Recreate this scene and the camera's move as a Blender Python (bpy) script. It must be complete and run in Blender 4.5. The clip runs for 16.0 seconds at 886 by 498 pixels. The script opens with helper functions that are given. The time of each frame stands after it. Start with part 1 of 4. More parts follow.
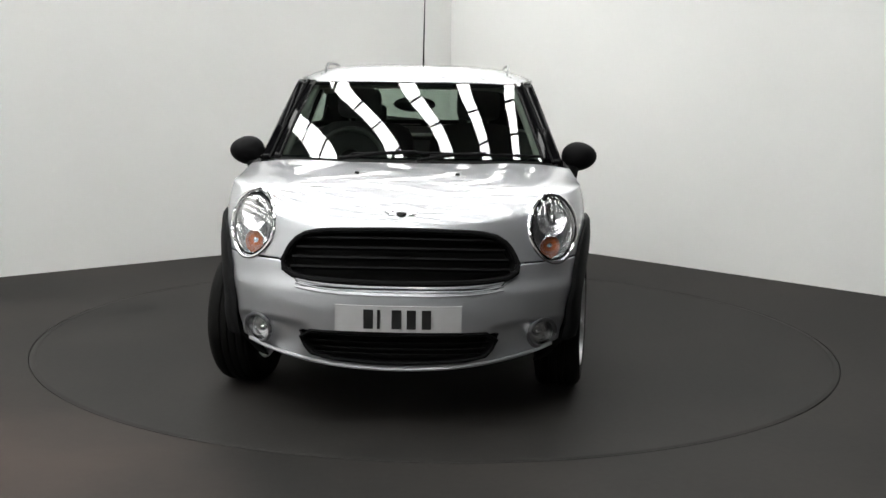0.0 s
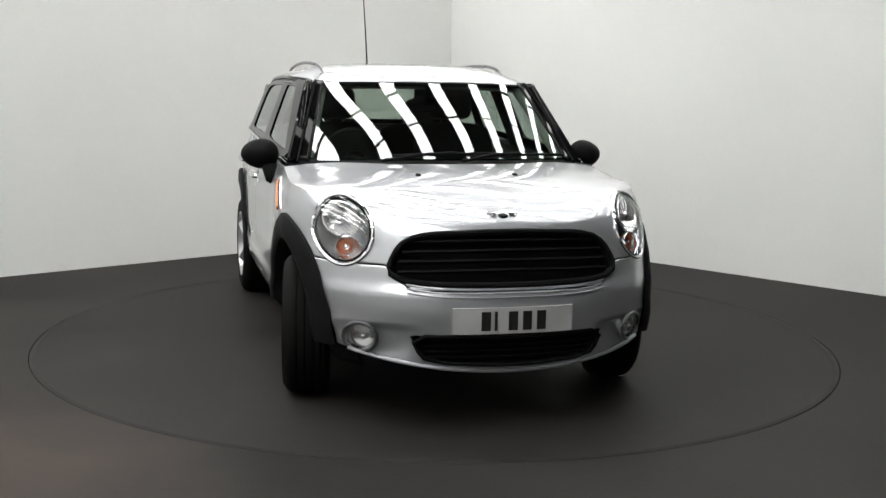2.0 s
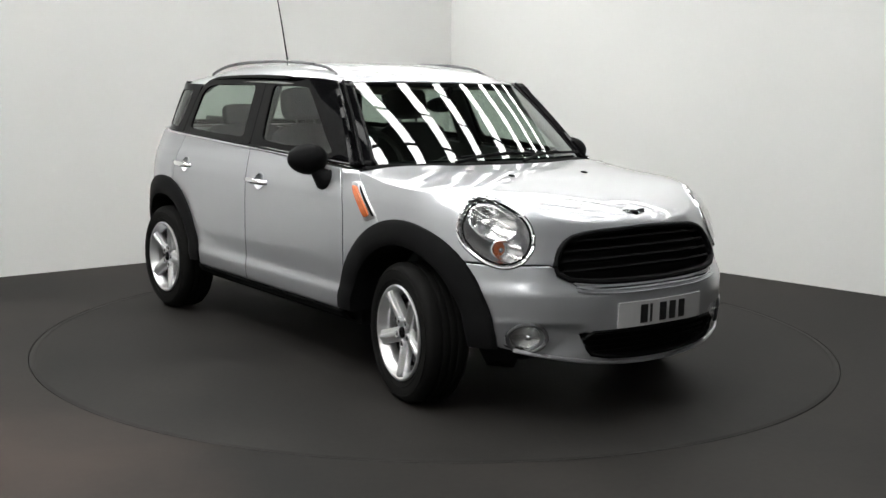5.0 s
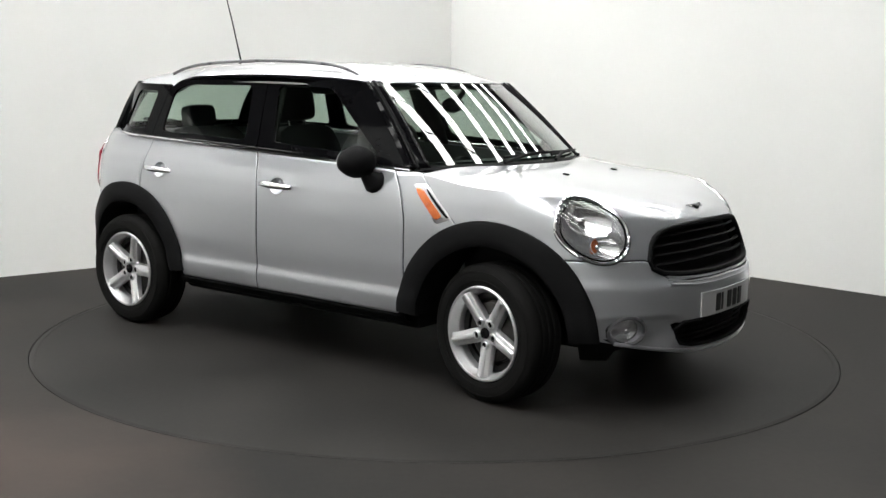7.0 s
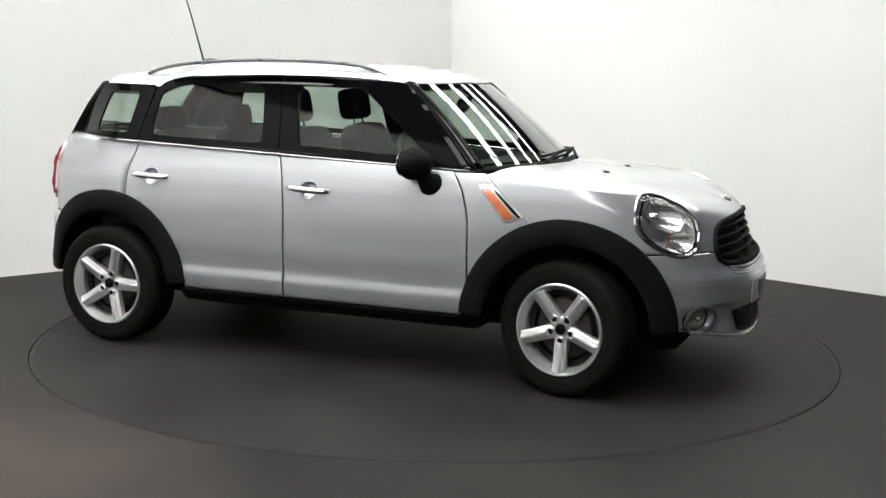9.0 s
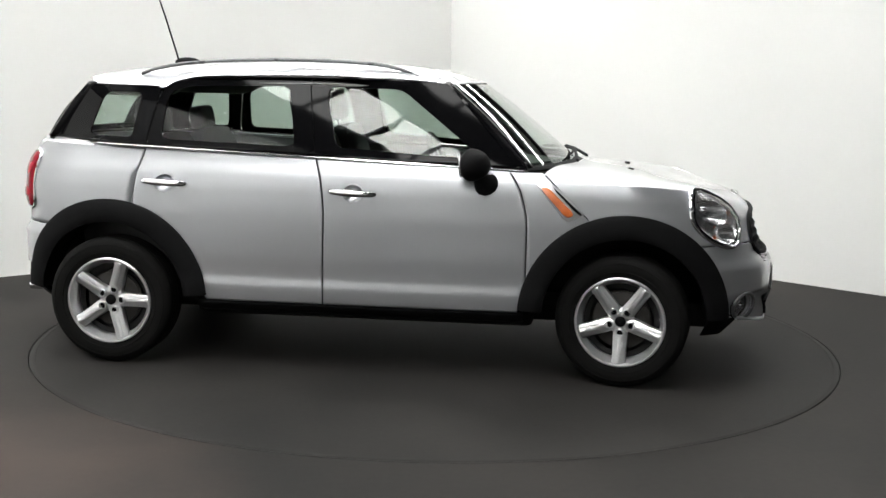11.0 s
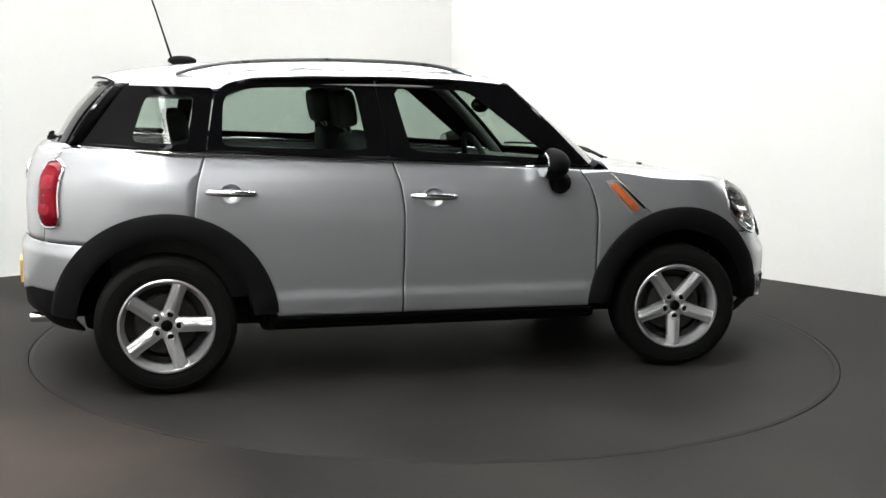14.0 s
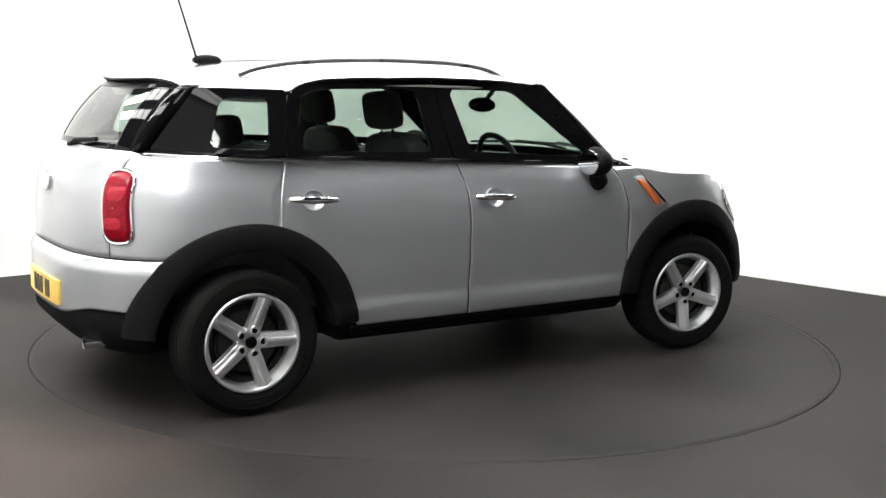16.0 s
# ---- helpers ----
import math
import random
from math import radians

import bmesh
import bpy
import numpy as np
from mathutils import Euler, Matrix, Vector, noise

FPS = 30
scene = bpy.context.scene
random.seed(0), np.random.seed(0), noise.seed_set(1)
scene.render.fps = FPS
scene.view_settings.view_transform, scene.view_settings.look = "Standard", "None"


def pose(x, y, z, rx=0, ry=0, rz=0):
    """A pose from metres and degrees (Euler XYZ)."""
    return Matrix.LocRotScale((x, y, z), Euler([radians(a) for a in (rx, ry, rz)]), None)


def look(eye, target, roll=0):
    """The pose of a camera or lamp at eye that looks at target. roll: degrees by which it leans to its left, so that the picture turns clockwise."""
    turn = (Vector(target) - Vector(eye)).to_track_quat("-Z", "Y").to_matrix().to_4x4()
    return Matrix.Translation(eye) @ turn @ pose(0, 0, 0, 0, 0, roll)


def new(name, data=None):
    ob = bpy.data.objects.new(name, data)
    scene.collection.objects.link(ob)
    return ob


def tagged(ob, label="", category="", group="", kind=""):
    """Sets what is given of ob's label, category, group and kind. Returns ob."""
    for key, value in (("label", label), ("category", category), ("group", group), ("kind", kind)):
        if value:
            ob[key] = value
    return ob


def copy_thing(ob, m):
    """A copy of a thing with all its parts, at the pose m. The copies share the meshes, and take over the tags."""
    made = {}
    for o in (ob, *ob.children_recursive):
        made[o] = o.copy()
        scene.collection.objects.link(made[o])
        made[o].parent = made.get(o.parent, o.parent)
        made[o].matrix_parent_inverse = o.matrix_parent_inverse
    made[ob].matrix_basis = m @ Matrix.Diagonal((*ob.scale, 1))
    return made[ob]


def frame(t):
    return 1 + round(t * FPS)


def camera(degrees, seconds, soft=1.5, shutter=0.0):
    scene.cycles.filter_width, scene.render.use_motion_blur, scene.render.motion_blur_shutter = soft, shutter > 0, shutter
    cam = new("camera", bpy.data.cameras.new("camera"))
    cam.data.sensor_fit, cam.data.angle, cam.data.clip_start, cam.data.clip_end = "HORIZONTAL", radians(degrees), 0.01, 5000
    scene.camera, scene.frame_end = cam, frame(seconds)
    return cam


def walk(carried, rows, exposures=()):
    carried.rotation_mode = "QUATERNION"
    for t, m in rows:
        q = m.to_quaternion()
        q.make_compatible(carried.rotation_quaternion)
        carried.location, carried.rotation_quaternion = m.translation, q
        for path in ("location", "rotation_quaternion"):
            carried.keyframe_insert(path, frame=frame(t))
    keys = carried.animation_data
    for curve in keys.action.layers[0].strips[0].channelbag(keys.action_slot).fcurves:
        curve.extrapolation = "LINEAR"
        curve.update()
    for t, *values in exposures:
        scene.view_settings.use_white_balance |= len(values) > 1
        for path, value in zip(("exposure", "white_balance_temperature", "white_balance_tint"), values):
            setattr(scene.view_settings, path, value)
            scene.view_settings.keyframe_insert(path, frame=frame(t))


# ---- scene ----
# ---------------- camera ----------------
EYE = Vector((0.0, -6.410, 1.4735))
AIM = Vector((0.00516, 0.98866, -0.15005))
cam = camera(43.16, 16.0, soft=1.5)
STAND = look(EYE, EYE + AIM, 1.056)
walk(cam, [(0, STAND), (16, STAND)], exposures=[(0, 0.48), (4, 0.40), (6.5, 0.70), (9, 0.82), (12.5, 0.88), (14.2, 1.10), (16, 1.50)])

# ---------------- world and light ----------------
world = bpy.data.worlds.new("sky")
world.use_nodes = True
scene.world = world
sky = world.node_tree.nodes.new("ShaderNodeTexSky")
sky.sky_type, sky.sun_disc = "NISHITA", False
sky.sun_elevation, sky.sun_rotation = radians(40), radians(200)
world.node_tree.links.new(sky.outputs[0], world.node_tree.nodes["Background"].inputs[0])
world.node_tree.nodes["Background"].inputs[1].default_value = 0.08

ROOFLIGHT = 9.0          # glow of the translucent rooflight panes
ROOF_Z = 6.4


# ---------------- materials ----------------
def nodes_of(name):
    m = bpy.data.materials.new(name)
    m.use_nodes = True
    t = m.node_tree
    return m, t, t.nodes["Principled BSDF"]


def put(t, kind, **inputs):
    n = t.nodes.new(kind)
    for key, v in inputs.items():
        n.inputs[key.replace("_", " ")].default_value = v
    return n


def surface(name, c1, c2, scale=6.0, fine=90.0, rough=0.5, metal=0.0, bump=0.1, coat=0.0, spread=0.08, stretch=None, depth=0.002, spec=0.5, gain=1.6, fine_gain=0.35):
    """Two-scale noise colour, noise roughness and fine bump."""
    m, t, b = nodes_of(name)
    co = t.nodes.new("ShaderNodeTexCoord")
    src = co.outputs["Object"]
    if stretch:
        mp = t.nodes.new("ShaderNodeMapping")
        mp.inputs["Scale"].default_value = stretch
        t.links.new(src, mp.inputs[0])
        src = mp.outputs[0]
    big = put(t, "ShaderNodeTexNoise", Scale=scale, Detail=5.0)
    small = put(t, "ShaderNodeTexNoise", Scale=fine, Detail=3.0)
    for n in (big, small):
        t.links.new(src, n.inputs["Vector"])
    mix = t.nodes.new("ShaderNodeMix")
    mix.data_type = "RGBA"
    mix.inputs["A"].default_value, mix.inputs["B"].default_value = (*c1, 1), (*c2, 1)
    ma = put(t, "ShaderNodeMath")
    ma.operation = "MULTIPLY_ADD"
    t.links.new(small.outputs[0], ma.inputs[0])
    ma.inputs[1].default_value = fine_gain
    sub = put(t, "ShaderNodeMath")
    sub.operation = "MULTIPLY_ADD"
    t.links.new(big.outputs[0], sub.inputs[0])
    sub.inputs[1].default_value, sub.inputs[2].default_value = gain, 0.5 - 0.5 * gain - 0.5 * fine_gain
    t.links.new(sub.outputs[0], ma.inputs[2])
    t.links.new(ma.outputs[0], mix.inputs["Factor"])
    t.links.new(mix.outputs["Result"], b.inputs["Base Color"])
    ro = put(t, "ShaderNodeMapRange")
    ro.inputs["To Min"].default_value, ro.inputs["To Max"].default_value = max(0.02, rough - spread), rough + spread
    t.links.new(big.outputs[0], ro.inputs["Value"])
    t.links.new(ro.outputs[0], b.inputs["Roughness"])
    b.inputs["Metallic"].default_value = metal
    b.inputs["Specular IOR Level"].default_value = spec
    b.inputs["Coat Weight"].default_value = coat
    b.inputs["Coat Roughness"].default_value = 0.03
    if bump:
        bp = t.nodes.new("ShaderNodeBump")
        bp.inputs["Strength"].default_value, bp.inputs["Distance"].default_value = bump, depth
        t.links.new(small.outputs[0], bp.inputs["Height"])
        t.links.new(bp.outputs[0], b.inputs["Normal"])
    return m


def glass(name, tint, ior=1.6, rough=0.0):
    m, t, b = nodes_of(name)
    t.nodes.remove(b)
    out = t.nodes["Material Output"]
    tr = put(t, "ShaderNodeBsdfTransparent", Color=(*tint, 1))
    gl = put(t, "ShaderNodeBsdfGlossy", Color=(1, 1, 1, 1), Roughness=rough)
    fr = put(t, "ShaderNodeLayerWeight", Blend=0.5)
    p5 = put(t, "ShaderNodeMath")
    p5.operation = "POWER"
    p5.inputs[1].default_value = 4.5
    t.links.new(fr.outputs["Facing"], p5.inputs[0])
    f0 = ((ior - 1) / (ior + 1)) ** 2
    ad = put(t, "ShaderNodeMath")
    ad.operation = "MULTIPLY_ADD"
    ad.inputs[1].default_value, ad.inputs[2].default_value = 1 - f0, f0
    t.links.new(p5.outputs[0], ad.inputs[0])
    mx = t.nodes.new("ShaderNodeMixShader")
    t.links.new(ad.outputs[0], mx.inputs[0])
    t.links.new(tr.outputs[0], mx.inputs[1])
    t.links.new(gl.outputs[0], mx.inputs[2])
    t.links.new(mx.outputs[0], out.inputs[0])
    return m


def glowing(name, color, strength):
    m, t, b = nodes_of(name)
    b.inputs["Base Color"].default_value = (*color, 1)
    b.inputs["Emission Color"].default_value = (*color, 1)
    b.inputs["Emission Strength"].default_value = strength
    return m


PAINT = surface("silver_paint", (0.412, 0.421, 0.441), (0.432, 0.441, 0.461), 2.0, 14.0, 0.30, 0.64, 0.0, 1.0, 0.0, gain=0.8, fine_gain=0.05)
PAINT.node_tree.nodes["Principled BSDF"].inputs["Coat IOR"].default_value = 1.5
CLADDING = surface("black_plastic", (0.006, 0.006, 0.0064), (0.010, 0.010, 0.0105), 8.0, 600.0, 0.55, 0.0, 0.25, depth=0.0006, spec=0.03)
GLOSS_BLACK = surface("gloss_black", (0.0025, 0.0025, 0.003), (0.004, 0.004, 0.0044), 5.0, 80.0, 0.04, 0.0, 0.0, 0.0, 0.015, spec=0.08)
DARK = surface("underbody_black", (0.005, 0.005, 0.005), (0.008, 0.008, 0.008), 8.0, 120.0, 0.85, 0.0, 0.2, spec=0.1)
RUBBER = surface("tyre_rubber", (0.005, 0.005, 0.005), (0.009, 0.0088, 0.0085), 9.0, 220.0, 0.72, 0.0, 0.25, spec=0.06)
ALLOY = surface("alloy_silver", (0.56, 0.56, 0.57), (0.62, 0.62, 0.63), 20.0, 400.0, 0.32, 0.80, 0.0, 0.0, 0.03)
ALLOY_DARK = surface("alloy_recess", (0.018, 0.018, 0.019), (0.03, 0.03, 0.03), 20.0, 200.0, 0.45, 0.8, 0.05)
STEEL = surface("brake_steel", (0.045, 0.044, 0.042), (0.075, 0.072, 0.07), 30.0, 300.0, 0.40, 0.9, 0.1)
CHROME = surface("chrome", (0.80, 0.80, 0.81), (0.84, 0.84, 0.85), 8.0, 120.0, 0.10, 1.0, 0.0, 0.0, 0.03)
REFLECTOR = surface("lamp_reflector", (0.78, 0.78, 0.79), (0.86, 0.86, 0.87), 12.0, 160.0, 0.22, 0.9, 0.1, 0.0, 0.05)
LAMP_GREY = surface("lamp_inner", (0.09, 0.09, 0.095), (0.15, 0.15, 0.155), 12.0, 160.0, 0.30, 0.6, 0.1)
REPEATER = surface("orange_lens", (0.48, 0.095, 0.02), (0.60, 0.16, 0.04), 40.0, 260.0, 0.18, 0.0, 0.3, 0.8)
AMBER = surface("amber_lens", (0.40, 0.075, 0.022), (0.54, 0.15, 0.05), 14.0, 260.0, 0.18, 0.0, 0.2, 0.8)
RED_LENS = surface("red_lens", (0.13, 0.0015, 0.007), (0.28, 0.003, 0.014), 30.0, 120.0, 0.12, 0.0, 0.5, 0.0, spec=0.22)
PINK_LENS = surface("pale_red_lens", (0.22, 0.003, 0.012), (0.40, 0.018, 0.035), 70.0, 260.0, 0.10, 0.0, 0.5, 0.0, spec=0.3)
PLATE_WHITE = surface("plate_white", (0.44, 0.44, 0.445), (0.50, 0.50, 0.505), 9.0, 300.0, 0.35, 0.0, 0.03)
PLATE_YELLOW = surface("plate_yellow", (0.72, 0.47, 0.08), (0.78, 0.52, 0.12), 9.0, 300.0, 0.35, 0.0, 0.03)
PLATE_BLACK = surface("plate_black", (0.010, 0.010, 0.010), (0.014, 0.014, 0.014), 9.0, 300.0, 0.4, 0.0, 0.0)
FABRIC = surface("seat_cloth", (0.022, 0.022, 0.024), (0.040, 0.040, 0.042), 14.0, 700.0, 0.9, 0.0, 0.5)
TRIM = surface("cabin_trim", (0.020, 0.020, 0.021), (0.030, 0.030, 0.031), 8.0, 400.0, 0.65, 0.0, 0.3)
LINING = surface("headlining", (0.20, 0.20, 0.19), (0.25, 0.25, 0.24), 8.0, 400.0, 0.9, 0.0, 0.3)
GLASS = glass("tinted_glass", (0.62, 0.70, 0.65), 1.45)
SCREEN = glass("windscreen_glass", (0.66, 0.74, 0.68), 1.92)
LENS = glass("clear_lens", (0.93, 0.93, 0.93), 1.5)
WALL = surface("white_paint", (0.70, 0.70, 0.69), (0.76, 0.76, 0.745), 0.6, 40.0, 0.75, 0.0, 0.04)
FLOOR = surface("grey_floor_paint", (0.0125, 0.0121, 0.0116), (0.0300, 0.0274, 0.0256), 0.9, 30.0, 0.60, 0.0, 0.10, spread=0.08, spec=0.06, gain=2.3)
DISC = surface("turntable_paint", (0.0130, 0.0126, 0.0121), (0.0288, 0.0270, 0.0256), 1.1, 34.0, 0.60, 0.0, 0.10, spread=0.08, spec=0.06, gain=2.3)


def tint_patch(m, centre, reach, colour, amount):
    """Mixes a patch of another colour, with an uneven edge, into a floor paint."""
    t = m.node_tree
    b = t.nodes["Principled BSDF"]
    base = b.inputs["Base Color"].links[0].from_socket
    geo = t.nodes.new("ShaderNodeTexCoord")
    noise = put(t, "ShaderNodeTexNoise", Scale=1.6, Detail=4.0)
    t.links.new(geo.outputs["Object"], noise.inputs["Vector"])
    far = put(t, "ShaderNodeVectorMath")
    far.operation = "DISTANCE"
    t.links.new(geo.outputs["Object"], far.inputs[0])
    far.inputs[1].default_value = centre
    add = put(t, "ShaderNodeMath")
    add.operation = "MULTIPLY_ADD"
    add.inputs[1].default_value = 1.2
    t.links.new(noise.outputs[0], add.inputs[0])
    t.links.new(far.outputs["Value"], add.inputs[2])
    fade = put(t, "ShaderNodeMapRange")
    fade.interpolation_type = "SMOOTHSTEP"
    fade.inputs["From Min"].default_value, fade.inputs["From Max"].default_value = 0.5, reach + 0.6
    fade.inputs["To Min"].default_value, fade.inputs["To Max"].default_value = amount, 0.0
    t.links.new(add.outputs[0], fade.inputs["Value"])
    mix = t.nodes.new("ShaderNodeMix")
    mix.data_type = "RGBA"
    t.links.new(fade.outputs[0], mix.inputs["Factor"])
    t.links.new(base, mix.inputs["A"])
    mix.inputs["B"].default_value = (*colour, 1)
    t.links.new(mix.outputs["Result"], b.inputs["Base Color"])


tint_patch(FLOOR, (-1.95, -2.45, 0.0), 1.5, (0.062, 0.046, 0.040), 0.75)
GAP = surface("gap_shadow", (0.012, 0.012, 0.012), (0.02, 0.02, 0.02), 5.0, 60.0, 0.9)
ROOFING = surface("dark_roof_sheet", (0.05, 0.05, 0.052), (0.07, 0.07, 0.072), 0.5, 30.0, 0.7, 0.0, 0.1)
BACKWALL = surface("grey_block_wall", (0.30, 0.30, 0.295), (0.38, 0.38, 0.37), 0.7, 40.0, 0.85, 0.0, 0.2)
STEELWORK = surface("roof_steel", (0.06, 0.06, 0.062), (0.09, 0.09, 0.09), 3.0, 60.0, 0.6, 0.3, 0.1)
GREY_MIRROR = surface("mirror_silver", (0.20, 0.205, 0.21), (0.22, 0.225, 0.23), 8.0, 120.0, 0.05, 1.0, 0.0, 0.0, 0.02)
PANE = glowing("rooflight_pane", (0.995, 1.0, 0.975), ROOFLIGHT)


# ---------------- mesh helpers ----------------
def part(name, bm, material, parent=None, label="", smooth=True, angle=40, thick=0.0):
    me = bpy.data.meshes.new(name)
    bm.normal_update()
    for f in bm.faces:
        f.smooth = smooth
    if smooth:
        for e in bm.edges:
            if len(e.link_faces) == 2 and e.calc_face_angle(0) > radians(angle):
                e.smooth = False
    bm.to_mesh(me)
    bm.free()
    me.materials.append(material)
    ob = new(name, me)
    if thick:
        so = ob.modifiers.new("thickness", "SOLIDIFY")
        so.thickness, so.offset = thick, -1
        # panel rims are coloured near black, standing in for shade inside the seams
        if material is PAINT:
            me.materials.append(GAP)
            so.material_offset_rim = 1
    if parent is not None:
        ob.parent = parent
    if label:
        tagged(ob, label)
    return ob


def empty(name, label="", category="", group="", kind=""):
    return tagged(new(name), label, category, group, kind)


def sheet(bm, pts, closed=False, keep=None, flip=False):
    """A grid of points [row][column] as quads; closed joins the columns round."""
    vs = [[bm.verts.new(p) for p in row] for row in pts]
    for i in range(len(vs) - 1):
        n = len(vs[i])
        for j in range(n if closed else n - 1):
            k = (j + 1) % n
            q = [vs[i][j], vs[i][k], vs[i + 1][k], vs[i + 1][j]]
            if keep and not keep(sum((v.co for v in q), Vector()) / 4):
                continue
            bm.faces.new(q[::-1] if flip else q)
    return vs


def tidy(bm, centre=None, dist=0.0006):
    """Merge doubles and turn the faces away from centre."""
    bmesh.ops.remove_doubles(bm, verts=bm.verts, dist=dist)
    bmesh.ops.dissolve_degenerate(bm, edges=bm.edges, dist=1e-5)
    loose = [v for v in bm.verts if not v.link_faces]
    bmesh.ops.delete(bm, geom=loose, context="VERTS")
    bm.normal_update()
    if centre is not None:
        c = Vector(centre)
        wrong = [f for f in bm.faces if f.normal.dot(f.calc_center_median() - c) < 0]
        bmesh.ops.reverse_faces(bm, faces=wrong)
    return bm


def block(bm, size, m=Matrix(), bevel=0.0, seg=2):
    r = bmesh.ops.create_cube(bm, size=1, matrix=Matrix())
    vs = r["verts"]
    for v in vs:
        v.co = Vector((v.co.x * size[0], v.co.y * size[1], v.co.z * size[2]))
    if bevel:
        es = list({e for v in vs for e in v.link_edges})
        out = bmesh.ops.bevel(bm, geom=es, offset=bevel, segments=seg, profile=0.5, affect="EDGES")
        vs = list({v for f in out["faces"] for v in f.verts} | {v for v in vs if v.is_valid})
    bmesh.ops.transform(bm, matrix=m, verts=vs)
    return vs


def lathe(bm, profile, n=48, axis="y"):
    """Turn a profile of (radius, along) round the axis."""
    rows = []
    for r, a in profile:
        row = []
        for k in range(n):
            t = 2 * math.pi * k / n
            row.append((r * math.cos(t), a, r * math.sin(t)) if axis == "y" else
                       ((a, r * math.cos(t), r * math.sin(t)) if axis == "x" else (r * math.cos(t), r * math.sin(t), a)))
        rows.append(row)
    sheet(bm, rows, closed=True)
    bmesh.ops.recalc_face_normals(bm, faces=bm.faces)


def tube(bm, path, radius, n=10, closed=False, radii=None, flat=1.0):
    """A round bar along a path."""
    pts = [Vector(p) for p in path]
    rows = []
    for i, p in enumerate(pts):
        a = pts[i - 1] if (i or closed) else p
        b = pts[(i + 1) % len(pts)] if (closed or i < len(pts) - 1) else p
        d = (b - a).normalized()
        up = Vector((0, 0, 1)) if abs(d.z) < 0.95 else Vector((0, 1, 0))
        s = d.cross(up).normalized()
        u = s.cross(d)
        r = radii[i] if radii else radius
        rows.append([p + s * (r * math.cos(2 * math.pi * k / n)) + u * (r * flat * math.sin(2 * math.pi * k / n)) for k in range(n)])
    if closed:
        rows.append(rows[0])
    vs = sheet(bm, rows, closed=True)
    if not closed:
        bm.faces.new(vs[0])
        bm.faces.new(vs[-1][::-1])
    bmesh.ops.remove_doubles(bm, verts=bm.verts, dist=1e-5)
    bmesh.ops.recalc_face_normals(bm, faces=bm.faces)


def interp(x, table):
    """Smooth (monotone cubic) reading of a table of (x, y)."""
    if x <= table[0][0]:
        return table[0][1]
    if x >= table[-1][0]:
        return table[-1][1]
    n = len(table)
    sl = [(table[k + 1][1] - table[k][1]) / (table[k + 1][0] - table[k][0]) for k in range(n - 1)]
    tan = [sl[0]] + [0 if sl[k - 1] * sl[k] <= 0 else 2 * sl[k - 1] * sl[k] / (sl[k - 1] + sl[k]) for k in range(1, n - 1)] + [sl[-1]]
    for k in range(n - 1):
        if x <= table[k + 1][0]:
            hh = table[k + 1][0] - table[k][0]
            s = (x - table[k][0]) / hh
            return ((2 * s ** 3 - 3 * s ** 2 + 1) * table[k][1] + (s ** 3 - 2 * s ** 2 + s) * hh * tan[k]
                    + (-2 * s ** 3 + 3 * s ** 2) * table[k + 1][1] + (s ** 3 - s ** 2) * hh * tan[k + 1])


def lerp(a, b, t):
    return a + (b - a) * t


def sstep(a, b, x):
    t = min(1, max(0, (x - a) / (b - a)))
    return t * t * (3 - 2 * t)


def rounded(pts, r=0.03, n=5):
    """A closed outline of 2D points with its corners rounded."""
    out = []
    k = len(pts)
    for i in range(k):
        p, a, b = Vector(pts[i]), Vector(pts[i - 1]), Vector(pts[(i + 1) % k])
        rr = r[i] if isinstance(r, (list, tuple)) else r
        da, db = (a - p), (b - p)
        ra, rb = min(rr, da.length * 0.45), min(rr, db.length * 0.45)
        p0, p1 = p + da.normalized() * ra, p + db.normalized() * rb
        for s in range(n + 1):
            t = s / n
            out.append((1 - t) ** 2 * p0 + 2 * t * (1 - t) * p + t * t * p1)
    return out


def resample(pts, n):
    """n points evenly along a closed outline, starting at the point that lies lowest in angle."""
    pts = [Vector(p) for p in pts]
    c = sum(pts, Vector((0, 0))) / len(pts)
    area = sum(p.x * q.y - q.x * p.y for p, q in zip(pts, pts[1:] + pts[:1]))
    if area < 0:
        pts.reverse()
    out = []
    for k in range(n):
        t = 2 * math.pi * k / n - math.pi + 1e-4
        d = Vector((math.cos(t), math.sin(t)))
        best = None
        for p, q in zip(pts, pts[1:] + pts[:1]):
            e = q - p
            den = d.x * e.y - d.y * e.x
            if abs(den) < 1e-12:
                continue
            w = p - c
            s = (w.x * e.y - w.y * e.x) / den
            u = (w.x * d.y - w.y * d.x) / den
            if s > 0 and -1e-9 <= u <= 1 + 1e-9 and (best is None or s > best):
                best = s
        out.append(c + d * (best or 0))
    return out


# ---------------- the hall ----------------
CORNER = Vector((0.095, 4.367, 0))
LEFT = Vector((-0.757, -0.653, 0)).normalized()
RIGHT = Vector((0.725, -0.688, 0)).normalized()
SPAN = 9.6


PARTITION = 2.75      # the white studio walls stand free under the hall roof
HALL = 20.0


def wall(name, a, b, material, label, height=ROOF_Z, thick=0.2):
    """A wall whose inner face runs from a to b, with the hall on its right-hand side."""
    d = (b - a)
    n = Vector((-d.y, d.x, 0)).normalized()
    mid = (a + b) / 2 + n * thick / 2
    bm = bmesh.new()
    block(bm, (d.length + 2 * thick, thick, height + 0.3), pose(mid.x, mid.y, height / 2 - 0.1, 0, 0, math.degrees(math.atan2(d.y, d.x))), 0.004, 1)
    return tagged(part(name, bm, material, smooth=False), label, "wall", kind="structure")


